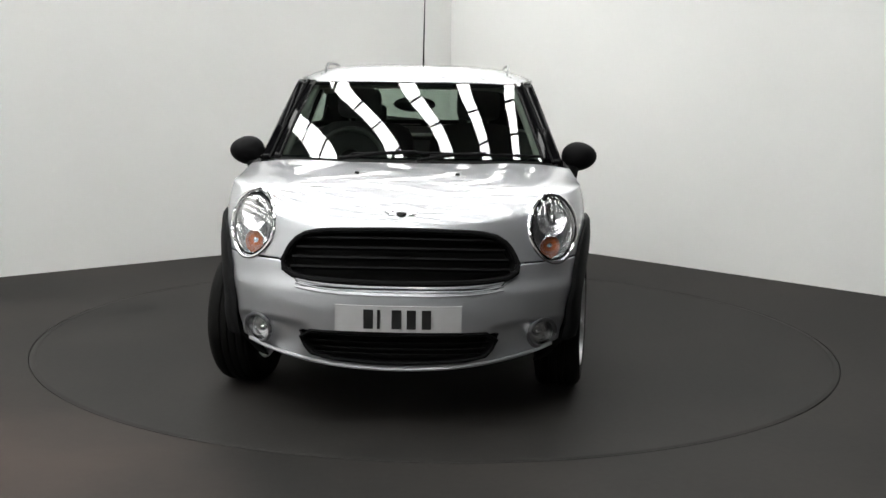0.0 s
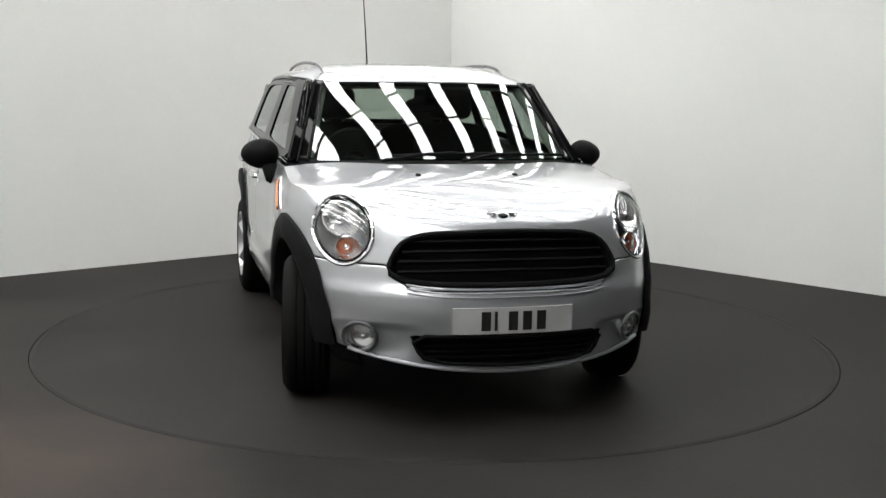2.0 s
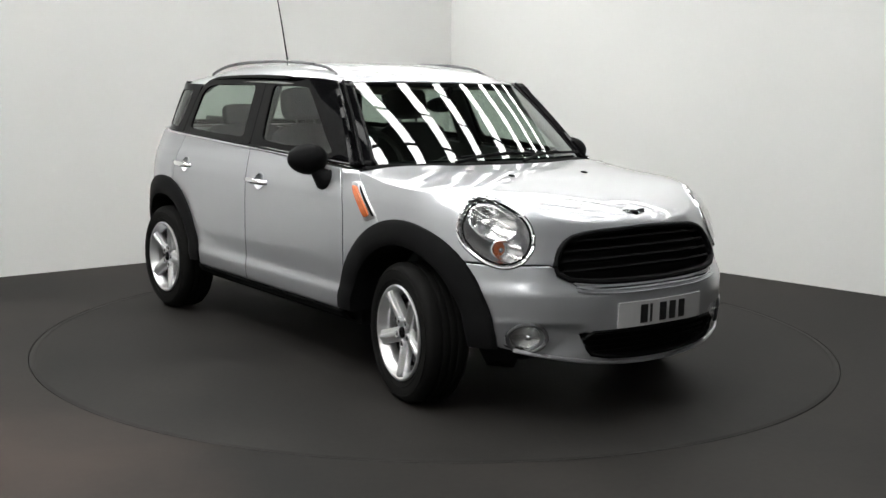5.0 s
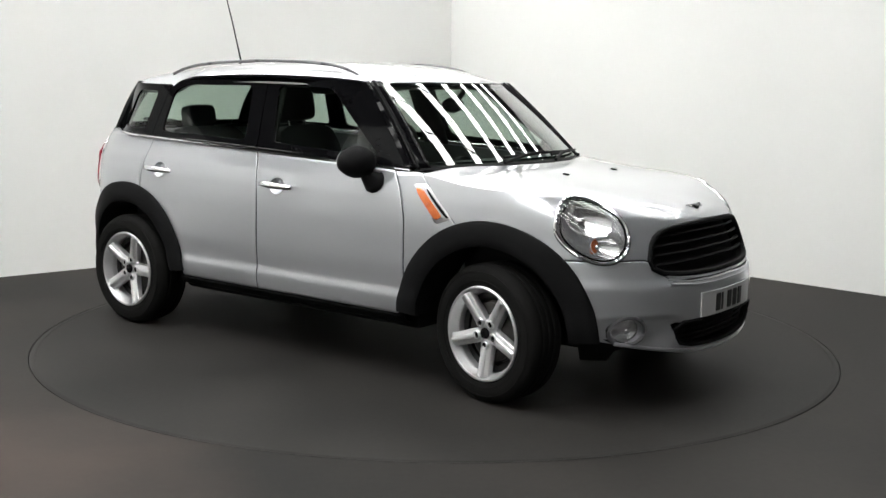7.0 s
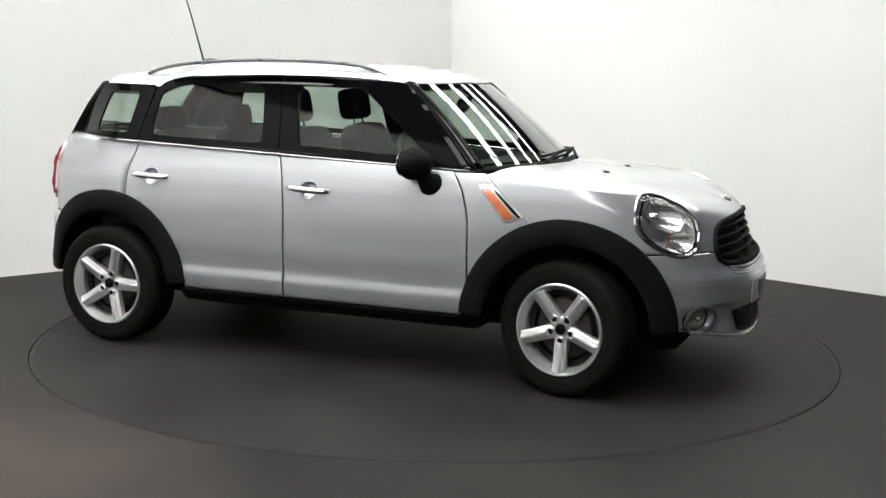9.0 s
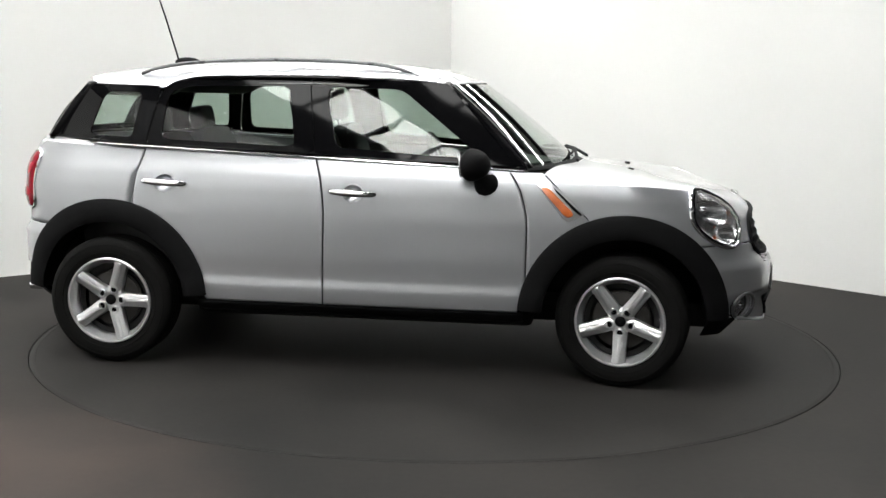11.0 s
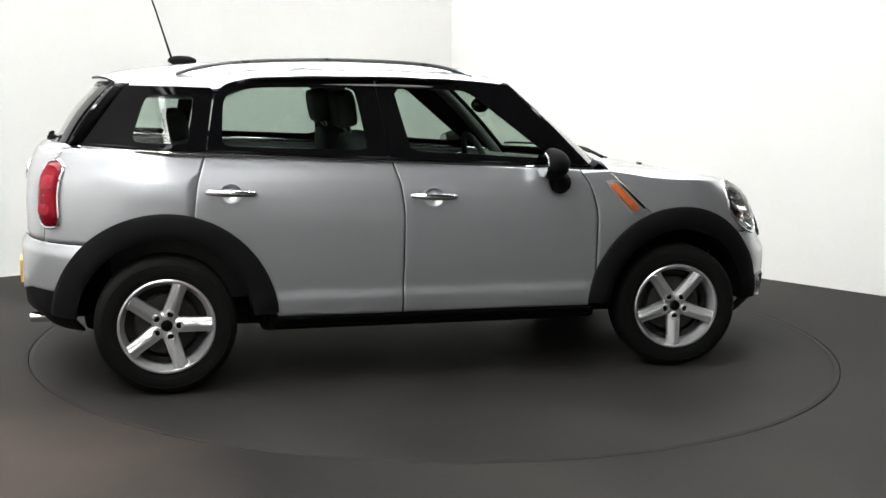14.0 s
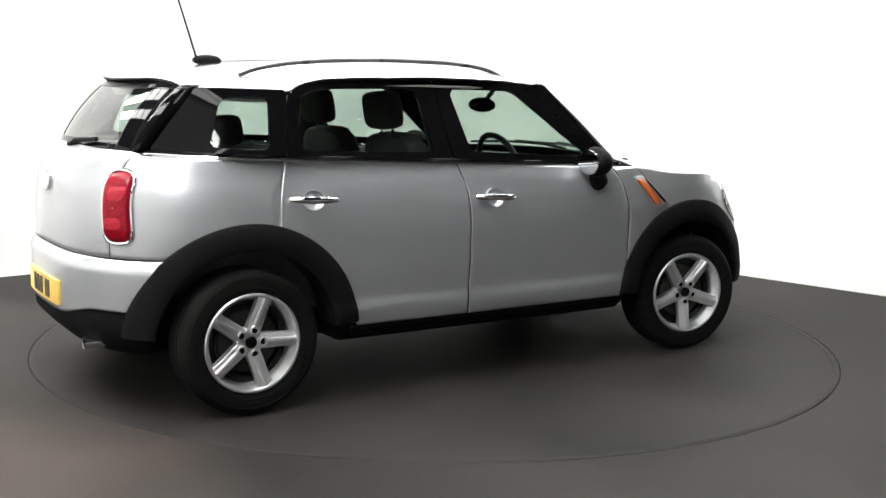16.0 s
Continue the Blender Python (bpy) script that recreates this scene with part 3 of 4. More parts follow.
# ---------------- lamps at the front ----------------
HC = Vector(HEAD_C)
for side in (-1, 1):
    def face(y, z, out=0.0):
        return mirrored(skin(s_front(y, z), z, out), side)

    base = [Vector(p) for p in head_outline()]
    bm = bmesh.new()
    rows = [[face(*(HC + (p - HC) * k), o) for p in base] for k, o in ((0.99, 0.0), (0.95, -0.03), (0.85, -0.085), (0.55, -0.115), (0.04, -0.12))]
    sheet(bm, rows, closed=True)
    lamp = part("headlight", bm, REFLECTOR, car, "round clear headlight with chrome ring")
    bm = bmesh.new()
    tube(bm, [face(*(HC + (p - HC) * 1.0), 0.003) for p in base], 0.0085, 8, closed=True)
    part("chrome_ring", bm, CHROME, lamp, "chrome ring")
    bm = bmesh.new()
    tube(bm, [face(*(HC + (p - HC) * 0.90), 0.0) for p in base], 0.004, 8, closed=True)
    part("inner_ring", bm, GLOSS_BLACK, lamp)
    bm = bmesh.new()
    rows = [[face(*(HC + (p - HC) * k), o) for p in base] for k, o in ((0.97, 0.004), (0.85, 0.016), (0.6, 0.026), (0.3, 0.030), (0.02, 0.031))]
    sheet(bm, rows, closed=True)
    part("lens", tidy(bm, MIDDLE), LENS, lamp, "clear lens")

    def bowl(name, y, z, r, mat, label, deep):
        """A reflector bowl that looks straight ahead; its rim follows the lens."""
        n = 36
        xb = face(y, z).x - deep
        bm = bmesh.new()
        rows = []
        for k, f in ((1.06, 0.0), (1.0, -0.004), (0.97, 0.10), (0.86, 0.42), (0.66, 0.72), (0.42, 0.90), (0.2, 0.98), (0.03, 1.0)):
            row = []
            for i in range(n):
                a = 2 * math.pi * i / n
                rim = face(y + r * math.cos(a), z + r * math.sin(a), -0.016)
                row.append(((rim.x if f <= 0 else lerp(rim.x, xb, f)) + (0.004 if f < 0 else 0), side * (y + r * k * math.cos(a)), z + r * k * math.sin(a)))
            rows.append(row)
        sheet(bm, rows, closed=True)
        return part(name, bm, mat, lamp, label)

    def dome(name, y, z, r, deep, rise, mat, label):
        xb = face(y, z).x - deep
        n = 24
        bm = bmesh.new()
        rows = [[(xb + rise * h, side * (y + r * k * math.cos(2 * math.pi * i / n)), z + r * k * math.sin(2 * math.pi * i / n)) for i in range(n)]
                for k, h in ((1.0, -0.3), (1.0, 0.25), (0.88, 0.62), (0.6, 0.88), (0.3, 0.98), (0.03, 1.0))]
        sheet(bm, rows, closed=True)
        return part(name, bm, mat, lamp, label)

    bowl("main_beam", 0.668, 0.866, 0.070, REFLECTOR, "round silvered main-beam reflector", 0.090)
    dome("bulb_cap", 0.668, 0.862, 0.019, 0.072, 0.030, CHROME, "chrome bulb cap")
    bowl("indicator", 0.652, 0.752, 0.047, REFLECTOR, "round indicator bowl", 0.078)
    dome("indicator_lens", 0.652, 0.752, 0.033, 0.068, 0.012, AMBER, "amber indicator lens")
    dome("indicator_bulb", 0.652, 0.752, 0.012, 0.056, 0.014, CHROME, "small chrome bulb")
    for k in range(5):
        bm = bmesh.new()
        zz = 0.915 + 0.010 * k
        half = 0.055 - 0.006 * k
        tube(bm, [face(0.690 - 0.002 * k + lerp(-half, half, i / 10), zz + 0.006 * (1 - (2 * i / 10 - 1) ** 2), -0.03) for i in range(11)], 0.0022, 6)
        part("reflector_rib", bm, LAMP_GREY, lamp)

    # fog lamp
    n = 36
    bm = bmesh.new()
    rows = []
    for k, o in ((1.0, 0.0), (0.98, -0.03), (0.84, -0.034), (0.80, -0.045), (0.4, -0.060), (0.03, -0.064)):
        rows.append([face(FOG[0] + FOG[2] * k * math.cos(2 * math.pi * i / n), FOG[1] + FOG[2] * k * math.sin(2 * math.pi * i / n), o) for i in range(n)])
    sheet(bm, rows, closed=True)
    fog = part("fog_lamp", bm, REFLECTOR, car, "round fog lamp in a dark ring")
    bm = bmesh.new()
    tube(bm, [face(FOG[0] + FOG[2] * math.cos(2 * math.pi * i / n), FOG[1] + FOG[2] * math.sin(2 * math.pi * i / n), -0.004) for i in range(n)], 0.009, 8, closed=True)
    part("bezel", bm, LAMP_GREY, fog, "dark grey bezel")
    bm = bmesh.new()
    rows = [[face(FOG[0] + 0.9 * FOG[2] * k * math.cos(2 * math.pi * i / n), FOG[1] + 0.9 * FOG[2] * k * math.sin(2 * math.pi * i / n), o) for i in range(n)]
            for k, o in ((1.0, -0.016), (0.7, -0.006), (0.35, -0.001), (0.03, 0.0))]
    sheet(bm, rows, closed=True)
    part("lens", tidy(bm, MIDDLE), LENS, fog)
    bm = bmesh.new()
    bmesh.ops.create_uvsphere(bm, u_segments=14, v_segments=8, radius=0.017, matrix=Matrix.Translation(face(FOG[0], FOG[1], -0.035)))
    part("bulb", bm, CHROME, fog)

# winged badge on the nose
bm = bmesh.new()
rows = []
for k, o in ((1.0, 0.000), (1.0, 0.007), (0.8, 0.010), (0.05, 0.011)):
    row = []
    for i in range(24):
        t = 2 * math.pi * i / 24
        y, x = 0.022 * k * math.cos(t), 1.900 + 0.018 * k * math.sin(t)
        row.append((x + o * 0.6, y, deck_z(x, 0) + o * 0.8 - 0.002))
    rows.append(row)
sheet(bm, rows, closed=True)
badge = part("badge", bm, GLOSS_BLACK, car, "small round black badge with chrome wings")
for sgn in (-1, 1):
    for k in range(3):
        bm = bmesh.new()
        x0 = 1.890 + 0.010 * k
        tube(bm, [(x0, sgn * 0.028, deck_z(x0, 0.03) + 0.0045), (x0, sgn * 0.05, deck_z(x0, 0.03) + 0.0045), (x0 + 0.004, sgn * (0.070 - 0.010 * k), deck_z(x0, 0.06) + 0.004)], 0.0036, 6)
        part("wing", bm, CHROME, badge)
for sgn in (-1, 1):
    bm = bmesh.new()
    block(bm, (0.03, 0.022, 0.012), pose(1.33, sgn * 0.24, deck_z(1.33, 0.24) + 0.002, 0, 8, 0), 0.004)
    part("washer_jet", bm, CLADDING, bonnet)

# ---------------- cladding, sills and underside ----------------
for cx in (AXLE, -AXLE):
    for side in (-1, 1):
        bm = bmesh.new()
        rows = []
        a0, a1 = (1, 176) if cx > 0 else (5, 176)
        for k in range(61):
            t = radians(lerp(a0, a1, k / 60))
            row = []
            for r, o in ((0.516, -0.004), (0.515, 0.014), (0.497, 0.024), (0.44, 0.026), (0.415, 0.024), (0.400, 0.016), (0.396, -0.02), (0.400, -0.10), (0.405, -0.26)):
                x, z = cx + r * math.cos(t), HUB_Z + 0.005 + r * math.sin(t)
                z = max(z, 0.2)
                zz = max(0.30, z)
                y = skin(s_of_x(min(max(x, -1.86), 1.86), zz), zz).y
                if abs(x) > AXLE + 0.2:
                    y = lerp(y, max(y, 0.80), 0.2)
                row.append(mirrored((x, max(y, 0.62) + o, z), side))
            rows.append(row)
        sheet(bm, rows)
        bmesh.ops.recalc_face_normals(bm, faces=bm.faces)
        part("wheel_arch", tidy(bm), CLADDING, car, "matt black plastic wheel-arch cladding")
for side in (-1, 1):
    bm = bmesh.new()
    rows = []
    for k in range(31):
        x = lerp(-0.82, 0.81, k / 30)
        rows.append([mirrored((x, y, z), side) for y, z in ((0.80, 0.362), (0.846, 0.352), (0.848, 0.338), (0.825, 0.305), (0.77, 0.285), (0.70, 0.272))])
    sheet(bm, rows)
    part("sill", tidy(bm, (0, 0, 0.5)), CLADDING, car, "matt black sill cladding", thick=0.01)
bm = bmesh.new()
block(bm, (3.46, 1.12, 0.14), pose(0.06, 0, 0.32), 0.04)
block(bm, (1.72, 1.56, 0.10), pose(0.0, 0, 0.315), 0.03)
part("underbody", bm, DARK, car, "dark underbody")
# dark inner panels of the wheel houses and the engine bay
bm = bmesh.new()
block(bm, (0.80, 0.96, 0.42), pose(1.28, 0, 0.56), 0.05)
part("engine_bay", bm, DARK, car)
bm = bmesh.new()
block(bm, (0.95, 1.15, 0.60), pose(-1.35, 0, 0.62), 0.05)
part("boot_floor", bm, DARK, car)

# ---------------- greenhouse ----------------
def pane_y(x, z):
    b = belt(x)
    y = 0.802 - 0.375 * (z - b) - 0.05 * (z - b) ** 2
    return y - 0.012 * sstep(0.1, 0.8, x) - 0.26 * (1 - sstep(-1.80, -1.15, x)) ** 1.6


def on_pane(x, z, out, side):
    return mirrored((x, pane_y(x, z) + out, z), side)


def window(name, outer, inner, side, ro, ri, parent, label):
    """A black frame with a pane in it."""
    po, pi = resample(rounded(outer, ro), 96), resample(rounded(inner, ri), 96)
    bm = bmesh.new()
    rows = [[on_pane(*p, -0.015, side) for p in po], [on_pane(*p, 0.004, side) for p in po], [on_pane(*p, 0.004, side) for p in pi], [on_pane(*p, -0.012, side) for p in pi]]
    sheet(bm, rows, closed=True)
    bmesh.ops.recalc_face_normals(bm, faces=bm.faces)
    fr = part(name, bm, GLOSS_BLACK, parent, label)
    c = sum(pi, Vector((0, 0))) / len(pi)
    bm = bmesh.new()
    sheet(bm, [[on_pane(*(c + (p - c) * k), -0.004, side) for p in pi] for k in (1.02, 0.75, 0.5, 0.25, 0.02)], closed=True)
    part("pane", tidy(bm, (c.x, 0, 1.2)), GLASS, fr, "tinted window glass")
    return fr


F_OUT = [(-0.238, 1.088), (0.770, 1.050), (0.400, 1.452), (-0.292, 1.474)]
F_IN = [(-0.135, 1.130), (0.610, 1.088), (0.565, 1.115), (0.175, 1.418), (-0.205, 1.424)]
R_OUT = [(-1.105, 1.122), (-0.244, 1.090), (-0.298, 1.474), (-0.92, 1.462), (-1.055, 1.415)]
R_IN = [(-1.035, 1.150), (-0.345, 1.130), (-0.395, 1.425), (-0.90, 1.418), (-1.020, 1.385)]
Q_OUT = [(-1.665, 1.140), (-1.111, 1.122), (-1.061, 1.415), (-1.455, 1.420)]
Q_IN = [(-1.440, 1.165), (-1.185, 1.155), (-1.155, 1.378), (-1.365, 1.380)]
for side in (-1, 1):
    window("front_window", F_OUT, F_IN, side, 0.012, [0.03, 0.02, 0.02, 0.05, 0.04], doors["front", side], "gloss black window frame")
    window("rear_window_side", R_OUT, R_IN, side, [0.01, 0.01, 0.02, 0.12, 0.08], [0.04, 0.03, 0.04, 0.12, 0.06], doors["rear", side], "gloss black window frame")
    window("quarter_window", Q_OUT, Q_IN, side, 0.012, [0.04, 0.03, 0.03, 0.05], car, "black-framed rear quarter window")
    # chrome strip along the waist
    bm = bmesh.new()
    tube(bm, [on_pane(lerp(-1.68, 0.80, k / 50), belt(lerp(-1.68, 0.80, k / 50)) - 0.006, 0.006, side) for k in range(51)], 0.0065, 8)
    part("waist_strip", bm, CHROME, car, "thin chrome waist strip")
    bm = bmesh.new()
    tube(bm, [on_pane(lerp(-1.68, 0.80, k / 50), belt(lerp(-1.68, 0.80, k / 50)) + 0.006, 0.003, side) for k in range(51)], 0.006, 8)
    part("window_seal", bm, GLOSS_BLACK, car)

ROOF_MID = [(-1.62, 1.452), (-1.54, 1.474), (-1.40, 1.500), (-1.0, 1.540), (-0.5, 1.558), (-0.1, 1.557), (0.2, 1.540), (0.38, 1.508), (0.50, 1.468), (0.54, 1.452)]
ROOF_EDGE = [(-1.62, 1.415), (-1.08, 1.404), (-1.02, 1.414), (-0.93, 1.450), (-0.86, 1.464), (-0.3, 1.478), (0.10, 1.470), (0.30, 1.458), (0.40, 1.447), (0.50, 1.440)]


def roof_point(u, v):
    """u from the rear to the front, v from side (-1) to side (1)."""
    a = abs(v)
    xr, xf = -1.62 + 0.15 * a ** 2.5, 0.535 - 0.15 * a ** 2.0
    x = lerp(xr, xf, u)
    y = 0.675 - 0.105 * (1 - sstep(-1.70, -1.0, x)) - 0.08 * sstep(-0.1, 0.45, x)
    zc, ze = interp(min(x + 0.15 * a ** 2 * u, 0.54), ROOF_MID), interp(x, ROOF_EDGE)
    z = lerp(zc, ze, a ** 4)
    return Vector((x, v * y, z)), ze


bm = bmesh.new()
rows = []
for i in range(71):
    row = []
    for j in range(-24, 25):
        v = math.sin(j / 24 * math.pi / 2)
        row.append(roof_point(i / 70, v)[0])
    rows.append(row)
sheet(bm, rows)
roof = part("roof", tidy(bm, (-0.6, 0, 0.5)), PAINT, car, "silver roof panel", thick=0.012)
bm = bmesh.new()
sheet(bm, [[p + Vector((0, 0, -0.05)) for p in row[2:-2]] for row in rows[1:-1]])
part("headlining", tidy(bm, (-0.6, 0, 3)), LINING, car, "pale grey headlining", thick=0.01)
# thin black gutter under the roof edge
for side in (-1, 1):
    bm = bmesh.new()
    tube(bm, [mirrored(roof_point(0.06 + 0.92 * k / 60, 1)[0] + Vector((0, -0.004, -0.008)), side) for k in range(61)], 0.010, 8)
    part("roof_gutter", bm, GLOSS_BLACK, car)
    # roof rails
    RAIL = [(-1.20, 1.478), (-1.12, 1.505), (-0.95, 1.535), (-0.70, 1.553), (-0.41, 1.560), (-0.15, 1.556), (0.05, 1.543), (0.15, 1.526), (0.21, 1.506), (0.25, 1.484)]
    bm = bmesh.new()
    tube(bm, [mirrored((lerp(-1.20, 0.25, k / 50) - 0.025, 0.540 - 0.02 * sstep(-0.2, 0.25, lerp(-1.2, 0.25, k / 50)), interp(lerp(-1.20, 0.25, k / 50), RAIL) - 0.004), side) for k in range(51)], 0.0075, 10, flat=1.25)
    rail = part("roof_rail", bm, LAMP_GREY, car, "slim grey roof rail")
    for x in (-1.19, 0.20):
        bm = bmesh.new()
        block(bm, (0.08, 0.018, 0.026), pose(x, side * 0.535, interp(x, RAIL) - 0.028), 0.010)
        part("rail_foot", bm, LAMP_GREY, rail)

# windscreen
def screen_point(u, v, out=0.0):
    """u across (-1 to 1), v from the cowl up to the roof."""
    a = abs(u)
    lo = Vector((1.04 - 0.235 * a ** 2.2, 0.735 * u, 1.058 - 0.012 * a ** 2))
    hi = Vector((0.532 - 0.150 * a ** 2.0, 0.585 * u, 1.456 - 0.002 * a ** 2))
    p = lo.lerp(hi, v)
    n = Vector((0.62, 0, 0.78))
    return p + n * (0.012 * math.sin(math.pi * v) + out)


def screen_sheet(u0, u1, v0, v1, out, n=40, m=16):
    bm = bmesh.new()
    sheet(bm, [[screen_point(lerp(u0, u1, i / n), lerp(v0, v1, j / m), out) for i in range(n + 1)] for j in range(m + 1)])
    return tidy(bm, (-0.3, 0, 0.6))


screen = part("windscreen", screen_sheet(-0.97, 0.97, 0.02, 0.98, 0.0, 60, 24), SCREEN, car, "raked clear windscreen")
for u0, u1, v0, v1, o in ((-1.02, -0.935, 0.0, 1.0, 0.004), (0.935, 1.02, 0.0, 1.0, 0.004), (-0.94, 0.94, 0.955, 1.0, -0.004), (-0.94, 0.94, 0.0, 0.055, -0.004)):
    part("screen_border", screen_sheet(u0, u1, v0, v1, o, 40 if u1 - u0 > 1 else 4), GLOSS_BLACK, screen, "black windscreen border", thick=0.008)
for side in (-1, 1):
    # front pillar between the screen and the door window
    bm = bmesh.new()
    rows = []
    for k in range(21):
        v = k / 20
        p = screen_point(1.015, v)
        zq = p.z
        xq = lerp(0.785, 0.400, v)
        q = Vector((xq - 0.012, pane_y(xq, zq) + 0.006, zq))
        m = (p + q) / 2 + Vector((0.012, 0.014, 0.004))
        rows.append([mirrored(w, side) for w in (p + Vector((-0.03, -0.03, -0.01)), p, m, q, q + Vector((-0.02, -0.04, 0)))])
    sheet(bm, rows)
    part("front_pillar", tidy(bm, (-0.2, 0, 1.0)), GLOSS_BLACK, car, "gloss black front pillar", thick=0.01)
    bm = bmesh.new()
    tube(bm, [mirrored(screen_point(1.0, k / 16, 0.006) + Vector((0, 0.006, 0)), side) for k in range(17)], 0.006, 8)
    part("pillar_strip", bm, CLADDING, car)
    # middle pillar inside the glass and the inner front pillar
    bm = bmesh.new()
    sheet(bm, [[mirrored((lerp(-0.33, -0.16, i / 3) - 0.10 * (z - 1.08), pane_y(-0.2, z) - 0.02, z), side) for i in range(4)] for z in (1.05, 1.15, 1.25, 1.35, 1.46)])
    part("middle_pillar", tidy(bm, (-0.2, 0, 1.2)), TRIM, car, thick=0.03)
    bm = bmesh.new()
    tube(bm, [mirrored(screen_point(0.95, k / 10, -0.045), side) for k in range(11)], 0.03, 10)
    part("pillar_trim", bm, LINING, car, "pale inner pillar trim")

# cowl panel and wipers
bm = bmesh.new()
rows = []
for k in range(41):
    y = lerp(-0.735, 0.735, k / 40)
    p = screen_point(y / 0.735 * 0.999, 0.0)
    xo = cowl_x(y) + 0.02
    rows.append([p + Vector((-0.02, 0, 0.012)), p + Vector((0.006, 0, 0.000)), Vector(((p.x + xo) / 2 + 0.01, y * 1.02, p.z - 0.012)), Vector((xo, y * 1.04, p.z - 0.02))])
sheet(bm, rows)
part("cowl", tidy(bm, (0.9, 0, 0)), CLADDING, car, "black cowl panel below the windscreen", thick=0.012)
for y0, y1, v1 in ((-0.30, 0.36, 0.045), (0.10, 0.68, 0.035)):
    bm = bmesh.new()
    tube(bm, [screen_point(lerp(y0, y1, k / 14) / 0.735, 0.02 + v1 * math.sin(math.pi * (0.15 + 0.6 * k / 14)), 0.022) for k in range(15)], 0.007, 8)
    wiper = part("wiper", bm, CLADDING, car, "black windscreen wiper")
    bm = bmesh.new()
    tube(bm, [screen_point((y0 - 0.06) / 0.735, 0.0, 0.03) + Vector((0.04, 0, -0.01)), screen_point(lerp(y0, y1, 0.2) / 0.735, 0.03, 0.035), screen_point(lerp(y0, y1, 0.5) / 0.735, 0.02 + v1 * 0.9, 0.032)], 0.009, 8)
    part("wiper_arm", bm, CLADDING, wiper)

# ---------------- tail ----------------
def on_tail(y, z, out=0.0):
    p = skin(s_rear(y, z), z, out)
    return Vector((p.x, math.copysign(p.y, y), p.z))


bm = bmesh.new()
rows = []
for i in range(31):
    y = lerp(-GATE_Y + 0.004, GATE_Y - 0.004, i / 30)
    rows.append([on_tail(y, lerp(0.70, 1.125, j / 20)) for j in range(21)])
sheet(bm, rows)
tailgate = part("tailgate", tidy(bm, (0, 0, 0.8)), PAINT, car, "silver tailgate", thick=0.012)


def rear_glass(u, v, out=0.0):
    a = abs(u)
    lo = Vector((-1.800 + 0.07 * a ** 3, 0.575 * u, 1.138))
    hi = Vector((-1.590 + 0.08 * a ** 3, 0.520 * u, 1.428))
    return lo.lerp(hi, v) + Vector((-0.85, 0, 0.5)) * (0.02 * math.sin(math.pi * v) + out)


bm = bmesh.new()
sheet(bm, [[rear_glass(lerp(-0.86, 0.86, i / 30), j / 14) for i in range(31)] for j in range(15)])
part("rear_screen", tidy(bm, (0, 0, 1)), SCREEN, tailgate, "tinted rear window")
for u0, u1, v0, v1 in ((-1.0, -0.80, 0, 1), (0.80, 1.0, 0, 1), (-0.8, 0.8, 0, 0.10), (-0.8, 0.8, 0.93, 1)):
    bm = bmesh.new()
    sheet(bm, [[rear_glass(lerp(u0, u1, i / 16), lerp(v0, v1, j / 12), 0.004) for i in range(17)] for j in range(13)])
    part("rear_screen_border", tidy(bm, (0, 0, 1)), GLOSS_BLACK, tailgate, "gloss black border", thick=0.008)
for side in (-1, 1):
    # silver shoulder between the body side and the glass, and along the tailgate
    bm = bmesh.new()
    rows = []
    for k in range(31):
        x = lerp(-1.06, -1.66, k / 30)
        zb = belt(x)
        a = skin(s_of_x(x, zb - 0.013), zb - 0.013)
        b = Vector((x, pane_y(x, zb) + 0.002, zb - 0.004))
        if b.y > a.y:
            b.y = a.y - 0.002
        rows.append([mirrored(w, side) for w in (a, a.lerp(b, 0.35) + Vector((0, 0.004, 0.006)), a.lerp(b, 0.7) + Vector((0, 0, 0.004)), b)])
    sheet(bm, rows)
    part("shoulder", tidy(bm, (-1.2, 0, 0.5)), PAINT, car)
    # rear corner pillar between quarter window and rear window
    bm = bmesh.new()
    rows = []
    for k in range(13):
        v = k / 12
        p = rear_glass(0.99, v, 0.003)
        z = p.z
        x = lerp(-1.665, -1.455, (z - 1.14) / 0.28)
        q = Vector((x + 0.01, pane_y(x, z) + 0.005, z))
        mm = (p + q) / 2 + Vector((-0.018, 0.022, 0))
        rows.append([mirrored(w, side) for w in (p, p.lerp(mm, 0.6), mm, q.lerp(mm, 0.6), q)])
    sheet(bm, rows)
    part("rear_pillar", tidy(bm, (-1.2, 0, 1.2)), GLOSS_BLACK, car, "gloss black rear pillar", thick=0.008)
bm = bmesh.new()
rows = []
for k in range(41):
    y = lerp(-0.64, 0.64, k / 40)
    a = on_tail(y, 1.122)
    g = rear_glass(max(-1, min(1, y / 0.575)), 0.02, 0.004)
    rows.append([a, a.lerp(g, 0.4) + Vector((0, 0, 0.008)), g])
sheet(bm, rows)
part("tailgate_shelf", tidy(bm, (-1.6, 0, 0.5)), PAINT, tailgate)
# rear wiper
bm = bmesh.new()
tube(bm, [rear_glass(0, 0.0, 0.03), rear_glass(-0.1, 0.04, 0.035), rear_glass(-0.55, 0.10, 0.03)], 0.010, 8)
part("rear_wiper", bm, CLADDING, tailgate)
bm = bmesh.new()
block(bm, (0.05, 0.06, 0.035), Matrix.Translation(rear_glass(0, -0.02, 0.02)), 0.012)
part("rear_wiper_boss", bm, CLADDING, tailgate)
